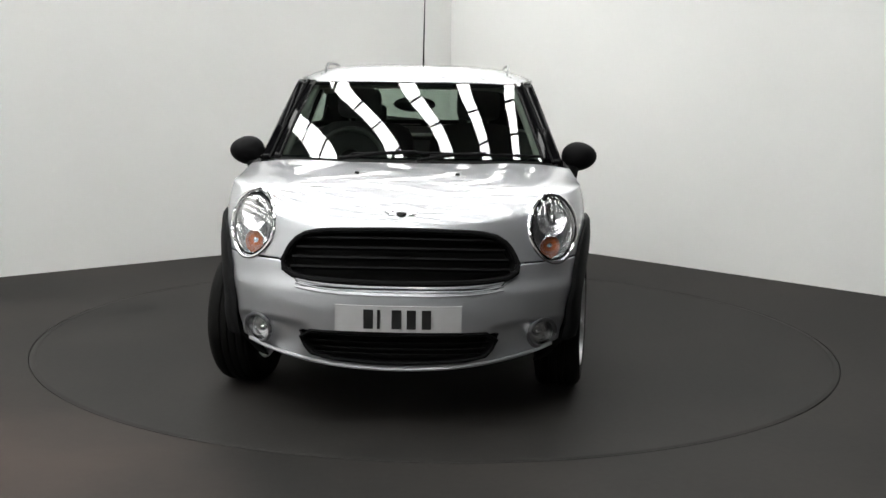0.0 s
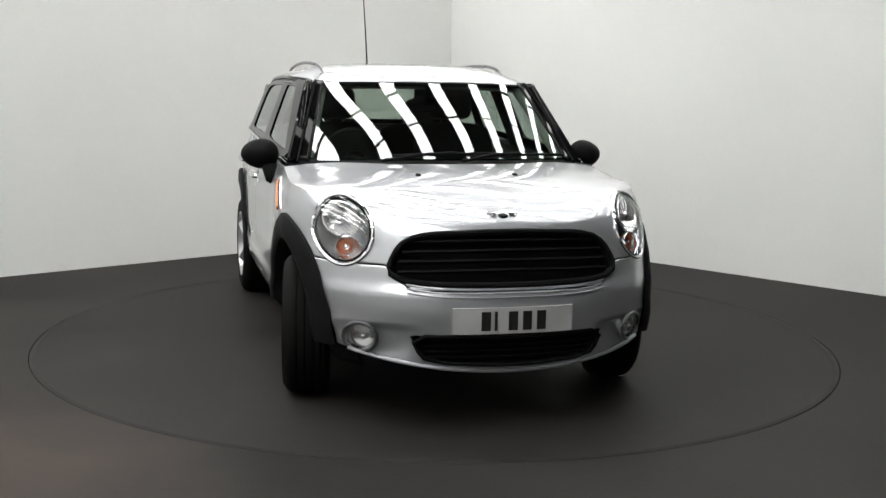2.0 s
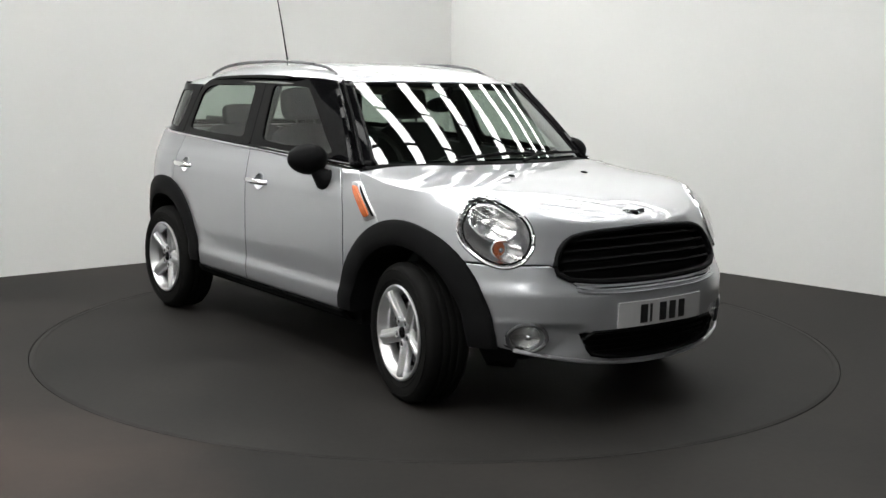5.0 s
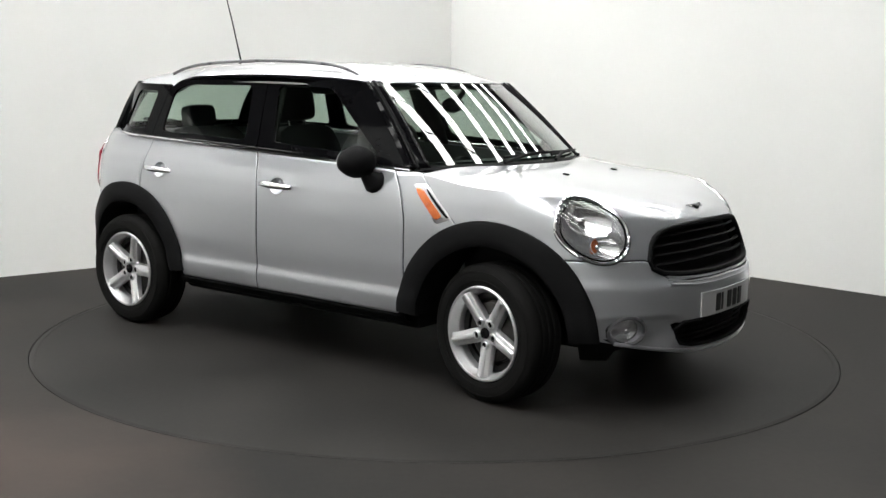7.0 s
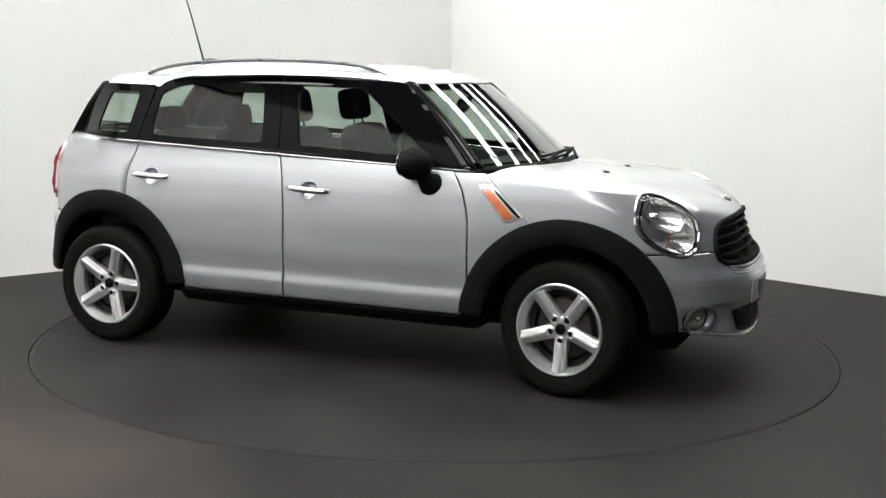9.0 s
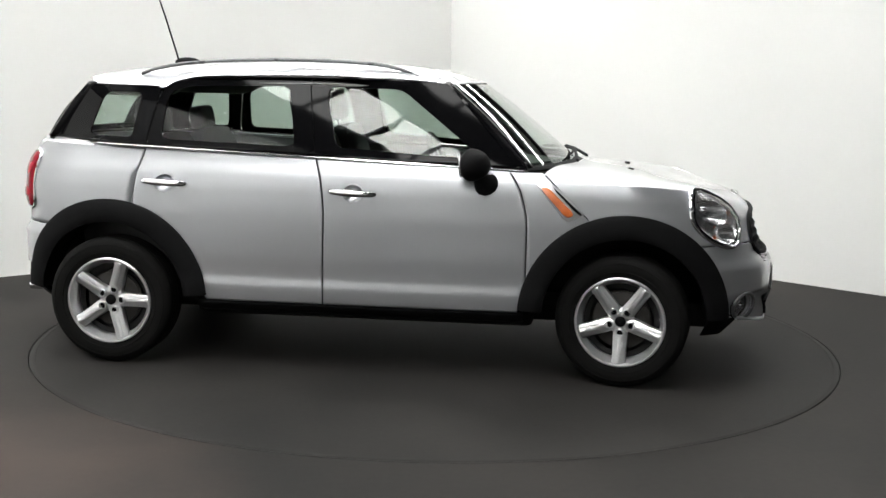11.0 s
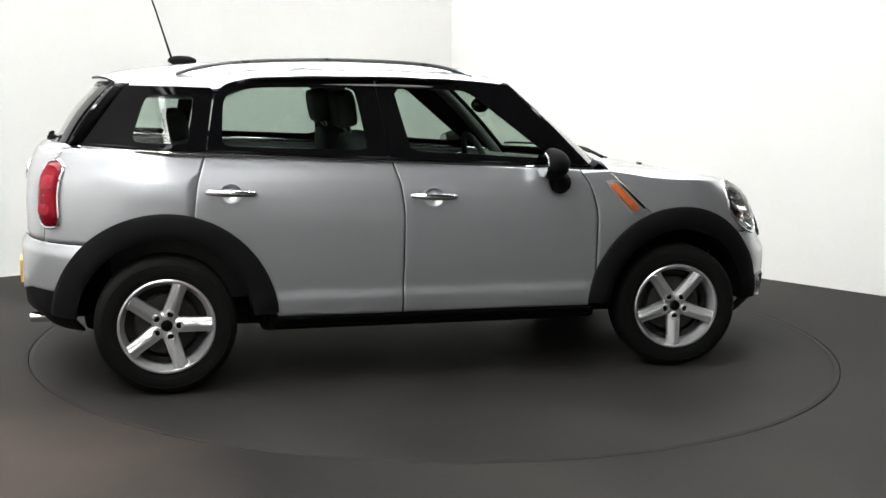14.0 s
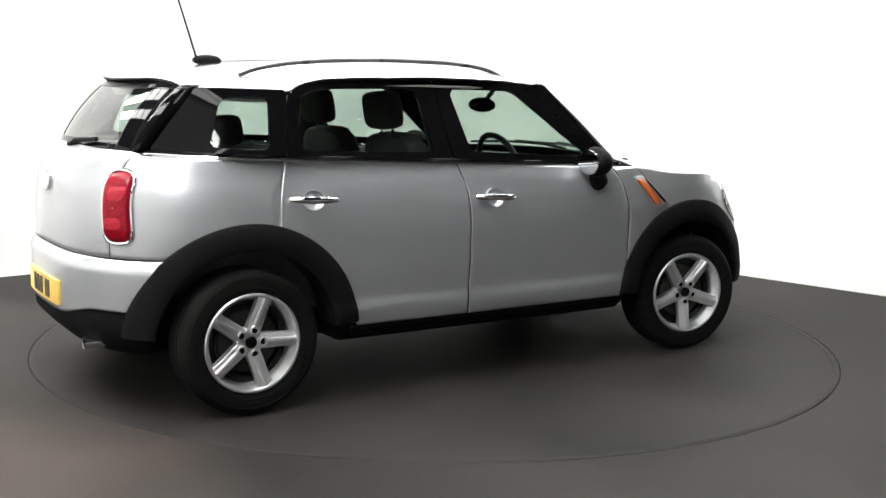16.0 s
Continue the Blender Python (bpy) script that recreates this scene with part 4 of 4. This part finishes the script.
# badge and handle on the tailgate
bm = bmesh.new()
n = 24
sheet(bm, [[on_tail(0.05 * k * math.cos(2 * math.pi * i / n), 0.985 + 0.045 * k * math.sin(2 * math.pi * i / n), o) for i in range(n)] for k, o in ((1.0, 0), (1.0, 0.012), (0.8, 0.016), (0.03, 0.018))], closed=True)
part("tailgate_badge", bm, CHROME, tailgate, "round chrome tailgate badge")

for side in (-1, 1):
    lamp_out = rounded([(0.585, 0.768), (0.552, 1.068), (0.655, 1.062), (0.692, 0.772)], [0.05, 0.06, 0.06, 0.05], 6)
    po = resample(lamp_out, 56)
    c = sum(po, Vector((0, 0))) / len(po)

    def tl(p, o):
        return mirrored(skin(s_rear(p[0], p[1]), p[1], o), side)

    bm = bmesh.new()
    sheet(bm, [[tl(c + (p - c) * k, o) for p in po] for k, o in ((1.0, -0.01), (1.0, 0.006), (0.94, 0.018), (0.8, 0.024), (0.4, 0.026), (0.02, 0.026))], closed=True)
    tail = part("tail_light", tidy(bm, (-1.2, 0, 0.9)), RED_LENS, car, "upright red tail light with chrome rim")
    bm = bmesh.new()
    tube(bm, [tl(c + (p - c) * 1.04, 0.004) for p in po], 0.009, 8, closed=True)
    part("chrome_rim", bm, CHROME, tail, "chrome rim")
    for zc, hh in ((0.975, 0.030), (0.850, 0.026)):
        bm = bmesh.new()
        po2 = resample(rounded([(0.590, zc - hh), (0.590, zc + hh), (0.655, zc + hh), (0.655, zc - hh)], 0.02), 32)
        c2 = Vector((0.622, zc))
        sheet(bm, [[tl(c2 + (p - c2) * k, o) for p in po2] for k, o in ((1.0, 0.02), (0.97, 0.029), (0.7, 0.031), (0.02, 0.031))], closed=True)
        part("lamp_section", tidy(bm, (-1.2, 0, 0.9)), PINK_LENS, tail, "paler red lamp section")

# rear bumper
bm = bmesh.new()
cols = []
for i in range(91):
    u = i / 90
    col = []
    for j in range(25):
        z = 0.6
        for _ in range(4):
            xa = -(AXLE + math.sqrt(max(0.0, ARCH ** 2 - (z - HUB_Z) ** 2)))
            s = lerp(s_of_x(max(xa, -1.79), z), RC - LR, u)
            z = lerp(0.475 - 0.05 * sstep(0.3, 0.8, u), 0.695, j / 24)
        col.append(skin(s, z, 0.018 * (1 - sstep(0.64, 0.70, z))))
    cols.append(col)
for side in (-1, 1):
    sheet(bm, [[mirrored(p, side) for p in col] for col in cols])
rear_bumper = part("rear_bumper", tidy(bm, (-1.2, 0, 0.5)), PAINT, car, "silver rear bumper", thick=0.012)
bm = bmesh.new()
cols = []
for i in range(61):
    u = i / 60
    col = []
    for z in (0.27, 0.30, 0.36, 0.42, 0.46, 0.485):
        s = lerp(s_of_x(-1.72, z), RC - LR, u)
        col.append(skin(s, z, 0.006 - 0.10 * (1 - sstep(0.24, 0.38, z))))
    cols.append(col)
for side in (-1, 1):
    sheet(bm, [[mirrored(p, side) for p in col] for col in cols])
part("bumper_skirt", tidy(bm, (-1.2, 0, 0.5)), CLADDING, rear_bumper, "black lower rear bumper", thick=0.012)
bm = bmesh.new()
rows = []
for k in range(17):
    y = lerp(-0.26, 0.26, k / 16)
    rows.append([on_tail(y, z, o) for z, o in ((0.448, 0.018), (0.448, 0.028), (0.559, 0.028), (0.559, 0.018))])
vs = sheet(bm, rows, closed=True)
bm.faces.new(vs[0])
bm.faces.new(vs[-1])
bmesh.ops.recalc_face_normals(bm, faces=bm.faces)
plate = part("number_plate", bm, PLATE_YELLOW, car, "yellow rear number plate with dark bars", smooth=False)
for y0, y1 in BARS:
    bar(plate, y0, y1, 0.463, 0.544, lambda y, z, o: on_tail(y, z, o + 0.0165))
bm = bmesh.new()
lathe(bm, [(0.022, 0.0), (0.025, -0.002), (0.026, 0.16), (0.021, 0.16), (0.020, 0.01)], 24, "x")
pipe = part("exhaust_pipe", bm, CHROME, car, "chrome exhaust tailpipe")
pipe.matrix_basis = pose(-1.915, -0.46, 0.312)

# ---------------- door furniture ----------------
for side in (-1, 1):
    for key, (x0, zc) in HANDLES.items():
        bm = bmesh.new()
        n = 36
        sheet(bm, [[mirrored(skin(x0 + 0.052 * k * math.cos(2 * math.pi * i / n), zc + 0.044 * k * math.sin(2 * math.pi * i / n), o), side) for i in range(n)]
                   for k, o in ((1.12, 0.000), (1.10, 0.002), (0.98, 0.002), (0.88, -0.008), (0.6, -0.024), (0.03, -0.030))], closed=True)
        cup = part("handle_cup", tidy(bm, MIDDLE), PAINT, doors[key, side])
        bm = bmesh.new()
        pts = [mirrored(skin(x0 + dx, zc + 0.004 - 0.04 * dx, o), side) for dx, o in ((-0.115, 0.012), (-0.10, 0.030), (-0.05, 0.042), (0, 0.045), (0.05, 0.042), (0.10, 0.030), (0.115, 0.012))]
        tube(bm, pts, 0.013, 10, radii=[0.008, 0.010, 0.011, 0.012, 0.011, 0.010, 0.008], flat=1.35)
        part("door_handle", bm, CHROME, doors[key, side], "chrome door handle")
    # side repeater: chrome wedge with an amber lens
    trims = (("repeater_frame", [(0.856, 0.984), (0.938, 0.986), (1.100, 0.838), (1.008, 0.804)], 0.006, ALLOY, "silver side vent frame"),
             ("repeater_lens", [(0.874, 0.967), (0.917, 0.969), (1.050, 0.842), (1.010, 0.823)], 0.015, REPEATER, "amber side repeater"),
             ("vent_slot", [(0.927, 0.975), (0.938, 0.974), (1.086, 0.842), (1.068, 0.836)], 0.011, GLOSS_BLACK, "black vent slot"))
    frame_part = None
    for nm, shape, o, mat, lb in trims:
        po = resample(rounded(shape, 0.02 if mat is not GLOSS_BLACK else 0.006), 64)
        c = sum(po, Vector((0, 0))) / len(po)
        bm = bmesh.new()
        sheet(bm, [[mirrored(skin(s_of_x(q.x, q.y), q.y, oo), side) for q in [c + (p - c) * k for p in po]] for k, oo in ((1.0, -0.004), (1.0, o - 0.003), (0.93, o), (0.5, o), (0.02, o))], closed=True)
        ob = part(nm, tidy(bm, MIDDLE), mat, frame_part or car, lb)
        frame_part = frame_part or ob
    # door mirror: rounded shell, glass and foot
    bm = bmesh.new()
    bmesh.ops.create_uvsphere(bm, u_segments=28, v_segments=18, radius=1)
    for v in bm.verts:
        x, y, z = v.co
        sx = 0.095 if x > 0 else 0.045
        v.co = Vector((0.545 + sx * x - 0.015 * y * side * side, side * (0.905 + 0.098 * y), 1.070 + 0.078 * z * (1 - 0.12 * y)))
    mirror = part("door_mirror", bm, CLADDING, car, "dark grey rounded door mirror")
    bm = bmesh.new()
    n = 28
    sheet(bm, [[(0.497 + o, side * (0.905 + 0.082 * k * math.cos(2 * math.pi * i / n)), 1.070 + 0.062 * k * math.sin(2 * math.pi * i / n)) for i in range(n)] for k, o in ((1.0, 0.006), (0.97, -0.001), (0.02, -0.001))], closed=True)
    part("mirror_glass", tidy(bm, (3, 0, 1)), GREY_MIRROR, mirror, "mirror glass")
    bm = bmesh.new()
    tube(bm, [(0.62, side * 0.775, 0.975), (0.62, side * 0.815, 0.965), (0.61, side * 0.845, 0.975), (0.59, side * 0.865, 1.005), (0.575, side * 0.88, 1.04)], 0.03, 14, radii=[0.072, 0.069, 0.056, 0.036, 0.03])
    part("mirror_foot", bm, CLADDING, mirror)

# aerial
bm = bmesh.new()
bmesh.ops.create_uvsphere(bm, u_segments=18, v_segments=10, radius=1)
for v in bm.verts:
    v.co = Vector((-1.170 + 0.075 * v.co.x, 0.032 * v.co.y, 1.543 + 0.026 * v.co.z))
aerial = part("aerial", bm, CLADDING, car, "black roof aerial")
bm = bmesh.new()
tube(bm, [(-1.222, 0, 1.550), (-1.30, 0, 1.80), (-1.38, 0, 2.03)], 0.004, 8, radii=[0.006, 0.0045, 0.003])
part("mast", bm, CLADDING, aerial)

# ---------------- wheels ----------------
def wheel():
    """A wheel whose outer face looks towards -y."""
    R = 0.323
    bm = bmesh.new()
    lathe(bm, [(0.10, -0.02), (0.145, -0.02), (0.145, 0.0), (0.10, 0.0)], 40)
    hub = part("wheel", bm, STEEL, car, "five-spoke alloy wheel with black tyre")
    bm = bmesh.new()
    prof = [(0.212, -0.085), (0.222, -0.098), (0.235, -0.103), (0.262, -0.108), (0.285, -0.106), (0.302, -0.099), (0.313, -0.088), (0.3185, -0.078)]
    for a in (-0.055, -0.018, 0.018, 0.055):
        prof += [(0.3215, a - 0.014), (0.323, a - 0.008), (0.323, a + 0.008), (0.3215, a + 0.012), (0.316, a + 0.014), (0.316, a + 0.020)]
    prof += [(0.3185, 0.082), (0.305, 0.098), (0.27, 0.106), (0.23, 0.100), (0.212, 0.085)]
    lathe(bm, prof, 96)
    part("tyre", bm, RUBBER, hub, "black rubber tyre")
    for rr in (0.288, 0.247):
        bm = bmesh.new()
        tube(bm, [(rr * math.cos(2 * math.pi * k / 72), -0.1062, rr * math.sin(2 * math.pi * k / 72)) for k in range(72)], 0.0022, 6, closed=True)
        part("sidewall_rib", bm, RUBBER, hub)
    bm = bmesh.new()
    lathe(bm, [(0.222, -0.092), (0.221, -0.103), (0.216, -0.107), (0.209, -0.106), (0.206, -0.101), (0.203, -0.088), (0.196, -0.078), (0.194, -0.072), (0.189, -0.066), (0.188, -0.05), (0.190, 0.0), (0.195, 0.08), (0.201, 0.085), (0.214, 0.09)], 80)
    part("rim", bm, ALLOY, hub, "silver alloy rim")
    bm = bmesh.new()
    lathe(bm, [(0.16, -0.028), (0.187, -0.03), (0.187, 0.05), (0.05, 0.05), (0.05, 0.02)], 48)
    part("rim_barrel", bm, ALLOY_DARK, hub)
    bm = bmesh.new()
    lathe(bm, [(0.0005, -0.0055), (0.13, -0.0055), (0.137, -0.004), (0.137, 0.006), (0.09, 0.006)], 48)
    bmesh.ops.translate(bm, vec=(0, -0.03, 0), verts=bm.verts)
    part("brake_disc", bm, STEEL, hub, "grey steel brake disc")
    bm = bmesh.new()
    lathe(bm, [(0.0005, -0.068), (0.028, -0.070), (0.034, -0.072), (0.050, -0.070), (0.060, -0.066), (0.066, -0.058), (0.068, -0.04), (0.05, -0.03)], 40)
    part("hub_face", bm, ALLOY, hub)
    bm = bmesh.new()
    lathe(bm, [(0.0005, -0.089), (0.018, -0.088), (0.025, -0.085), (0.027, -0.078)], 32)
    part("centre_cap", bm, GLOSS_BLACK, hub, "small black centre cap")
    for k in range(5):
        t = 2 * math.pi * k / 5 + radians(126)
        er, et = Vector((math.cos(t), 0, math.sin(t))), Vector((-math.sin(t), 0, math.cos(t)))
        bm = bmesh.new()
        rows = []
        for r, w, y in ((0.030, 0.030, -0.074), (0.052, 0.034, -0.076), (0.075, 0.035, -0.080), (0.11, 0.034, -0.085), (0.15, 0.033, -0.091), (0.18, 0.033, -0.096), (0.200, 0.036, -0.098), (0.207, 0.040, -0.094)):
            row = []
            for a, dy in ((-1.0, 0.040), (-1.0, 0.016), (-0.93, 0.009), (-0.78, 0.005), (-0.42, 0.002), (-0.30, -0.004), (-0.1, -0.007), (0.1, -0.007), (0.30, -0.004), (0.42, 0.002), (0.78, 0.005), (0.93, 0.009), (1.0, 0.016), (1.0, 0.040)):
                flat = sstep(0.045, 0.10, r)
                row.append(er * r + et * (a * w) + Vector((0, y + lerp(max(dy, 0.0), dy, flat), 0)))
            rows.append(row)
        sheet(bm, rows)
        part("spoke", tidy(bm, (0, 0.3, 0)), ALLOY, hub, "rounded silver spoke", angle=32)
        p = er * 0.056
        bm = bmesh.new()
        lathe(bm, [(0.0145, -0.079), (0.0150, -0.0845), (0.0185, -0.0850), (0.0215, -0.0825), (0.023, -0.072)], 20)
        bmesh.ops.translate(bm, vec=p, verts=bm.verts)
        part("bolt_collar", bm, ALLOY, hub, "silver bolt collar")
        bm = bmesh.new()
        lathe(bm, [(0.0005, -0.0805), (0.008, -0.081), (0.0095, -0.0795), (0.0148, -0.0785), (0.0152, -0.07)], 14)
        bmesh.ops.translate(bm, vec=p, verts=bm.verts)
        part("wheel_bolt", bm, GLOSS_BLACK, hub, "dark wheel bolt")
    return hub


STEER = -9.5
TRACK = 0.758
first = wheel()
first.matrix_basis = pose(AXLE, -TRACK, HUB_Z, 0, 0, STEER)
for m in (pose(AXLE, TRACK, HUB_Z, 0, 0, 180 + STEER), pose(-AXLE, -TRACK, HUB_Z, 0, -18, 0), pose(-AXLE, TRACK, HUB_Z, 0, 20, 180)):
    copy_thing(first, m)

# ---------------- cabin ----------------
bm = bmesh.new()
rows = []
for x in np.linspace(-1.62, 0.86, 40):
    row = []
    for y in (-1, -0.97, -0.9, 0.9, 0.97, 1):
        w = pane_y(x, belt(x)) - 0.045
        z = belt(x) - 0.02 if abs(y) == 1 else (0.9 if abs(y) > 0.95 else 0.42)
        row.append((x, y * w, z))
    rows.append(row)
sheet(bm, rows)
part("cabin_trim", tidy(bm, None), TRIM, car, "dark cabin floor and door trim", thick=0.02)
bm = bmesh.new()
rows = []
for k in range(25):
    y = lerp(-0.68, 0.68, k / 24)
    p = screen_point(y / 0.735, 0.0)
    rows.append([p + Vector((-0.02, 0, -0.03)), Vector((p.x - 0.18, y, 1.035)), Vector((0.60, y, 1.045)), Vector((0.53, y, 1.02)), Vector((0.50, y, 0.90)), Vector((0.55, y, 0.62))])
sheet(bm, rows)
dash = part("dashboard", tidy(bm, (0.8, 0, 0.7)), TRIM, car, "dark grey dashboard", thick=0.02)
bm = bmesh.new()
lathe(bm, [(0.0005, 0.0), (0.105, 0.0), (0.118, 0.012), (0.118, 0.04)], 32, "x")
dial = part("speedometer_pod", bm, TRIM, dash)
dial.matrix_basis = pose(0.50, 0.0, 0.94)
for y in (-0.60, 0.60, 0.18, -0.18):
    bm = bmesh.new()
    tube(bm, [(0.515, y + 0.05 * math.cos(2 * math.pi * k / 24), 0.97 + 0.05 * math.sin(2 * math.pi * k / 24)) for k in range(24)], 0.010, 8, closed=True)
    part("air_vent", bm, CHROME, dash)

# steering wheel, on the car's right
bm = bmesh.new()
tube(bm, [(0.0, 0.185 * math.cos(2 * math.pi * k / 48), 0.185 * math.sin(2 * math.pi * k / 48)) for k in range(48)], 0.016, 10, closed=True)
steering = part("steering_wheel", bm, TRIM, car, "black steering wheel")
steering.matrix_basis = pose(0.345, -0.36, 1.012, 0, -22, 0)
bm = bmesh.new()
lathe(bm, [(0.0005, -0.03), (0.05, -0.028), (0.065, -0.01), (0.06, 0.03)], 28, "x")
part("airbag_boss", bm, TRIM, steering)
for a in (0, 180, 270):
    bm = bmesh.new()
    t = radians(a)
    tube(bm, [(0, 0.05 * math.cos(t), 0.05 * math.sin(t)), (0, 0.18 * math.cos(t), 0.18 * math.sin(t))], 0.013, 8)
    part("wheel_spoke", bm, ALLOY_DARK, steering)

# interior mirror and sensor pod
bm = bmesh.new()
bmesh.ops.create_uvsphere(bm, u_segments=22, v_segments=12, radius=1)
for v in bm.verts:
    x, y, z = v.co
    v.co = Vector((0.455 + 0.025 * x - 0.03 * y * 0.4, 0.115 * y, 1.333 + 0.042 * z))
cabin_mirror = part("cabin_mirror", bm, GLOSS_BLACK, car, "oval interior mirror")
bm = bmesh.new()
tube(bm, [(0.47, 0, 1.345), (0.52, 0, 1.40), (0.535, 0, 1.425)], 0.014, 8)
part("mirror_stem", bm, GLOSS_BLACK, cabin_mirror)


def cushion(bm, size, m, bulge=0.12, cuts=5):
    r = bmesh.ops.create_cube(bm, size=2)
    es = list({e for v in r["verts"] for e in v.link_edges})
    bmesh.ops.subdivide_edges(bm, edges=es, cuts=cuts, use_grid_fill=True)
    vs = list({v for f in bm.faces for v in f.verts if v.is_valid})
    for v in vs:
        if v.tag:
            continue
        x, y, z = v.co
        k = (abs(x) ** 5 + abs(y) ** 5 + abs(z) ** 5) ** 0.2
        q = Vector((x, y, z)) / max(k, 0.5) * max(abs(x), abs(y), abs(z))
        v.co = m @ Vector((q.x * size[0] / 2, q.y * size[1] / 2, q.z * size[2] / 2))
        v.tag = True


def seat(x, y, z=0.42, rest=-0.26, head=1.315):
    bm = bmesh.new()
    cushion(bm, (0.52, 0.50, 0.17), pose(x, y, z + 0.12, 0, -6, 0))
    s = part("front_seat", bm, FABRIC, car, "black cloth front seat")
    bm = bmesh.new()
    cushion(bm, (0.16, 0.50, 0.66), pose(x + rest - 0.02, y, z + 0.46, 0, -14, 0))
    part("backrest", bm, FABRIC, s)
    bm = bmesh.new()
    cushion(bm, (0.11, 0.27, 0.185), pose(x + rest - 0.155, y, head, 0, -10, 0))
    h = part("headrest", bm, FABRIC, s)
    for d in (-0.06, 0.06):
        bm = bmesh.new()
        tube(bm, [(x + rest - 0.10, y + d, head - 0.19), (x + rest - 0.145, y + d, head - 0.05)], 0.007, 8)
        part("headrest_post", bm, CHROME, s)
    return s


for y in (-0.37, 0.37):
    seat(0.02, y)
for y in (-0.36, 0.36):
    bm = bmesh.new()
    cushion(bm, (0.50, 0.62, 0.18), pose(-0.80, y, 0.56, 0, -5, 0))
    s = part("rear_seat", bm, FABRIC, car, "black cloth rear seat")
    bm = bmesh.new()
    cushion(bm, (0.15, 0.62, 0.62), pose(-1.10, y, 0.86, 0, -14, 0))
    part("backrest", bm, FABRIC, s)
    bm = bmesh.new()
    cushion(bm, (0.10, 0.22, 0.135), pose(-1.215, y, 1.222, 0, -10, 0))
    part("headrest", bm, FABRIC, s)
bm = bmesh.new()
block(bm, (0.42, 1.10, 0.03), pose(-1.45, 0, 1.06), 0.01)
part("parcel_shelf", bm, TRIM, car, "dark parcel shelf")


# ---------------- what turns ----------------
PIVOT = Vector((0.2596, 0.1368, 0))
TURN = [(0, -90.68), (1, -83.09), (2, -75.47), (3, -67.92), (4, -60.23), (5.25, -50.66), (6.5, -41.10), (7.5, -33.54), (8.5, -25.90),
        (10, -14.69), (11.5, -3.56), (12.5, 3.98), (13.5, 11.52), (14.5, 19.58), (15.5, 27.83), (16, 32.1)]


def motions():
    rows, disc = [], []
    for t, a in TURN:
        m = pose(0, 0, 0, 0, 0, a)
        disc.append((t, m))
        rows.append((t, m @ Matrix.Translation(-PIVOT)))
    walk(car, rows)
    walk(turntable, disc)


motions()
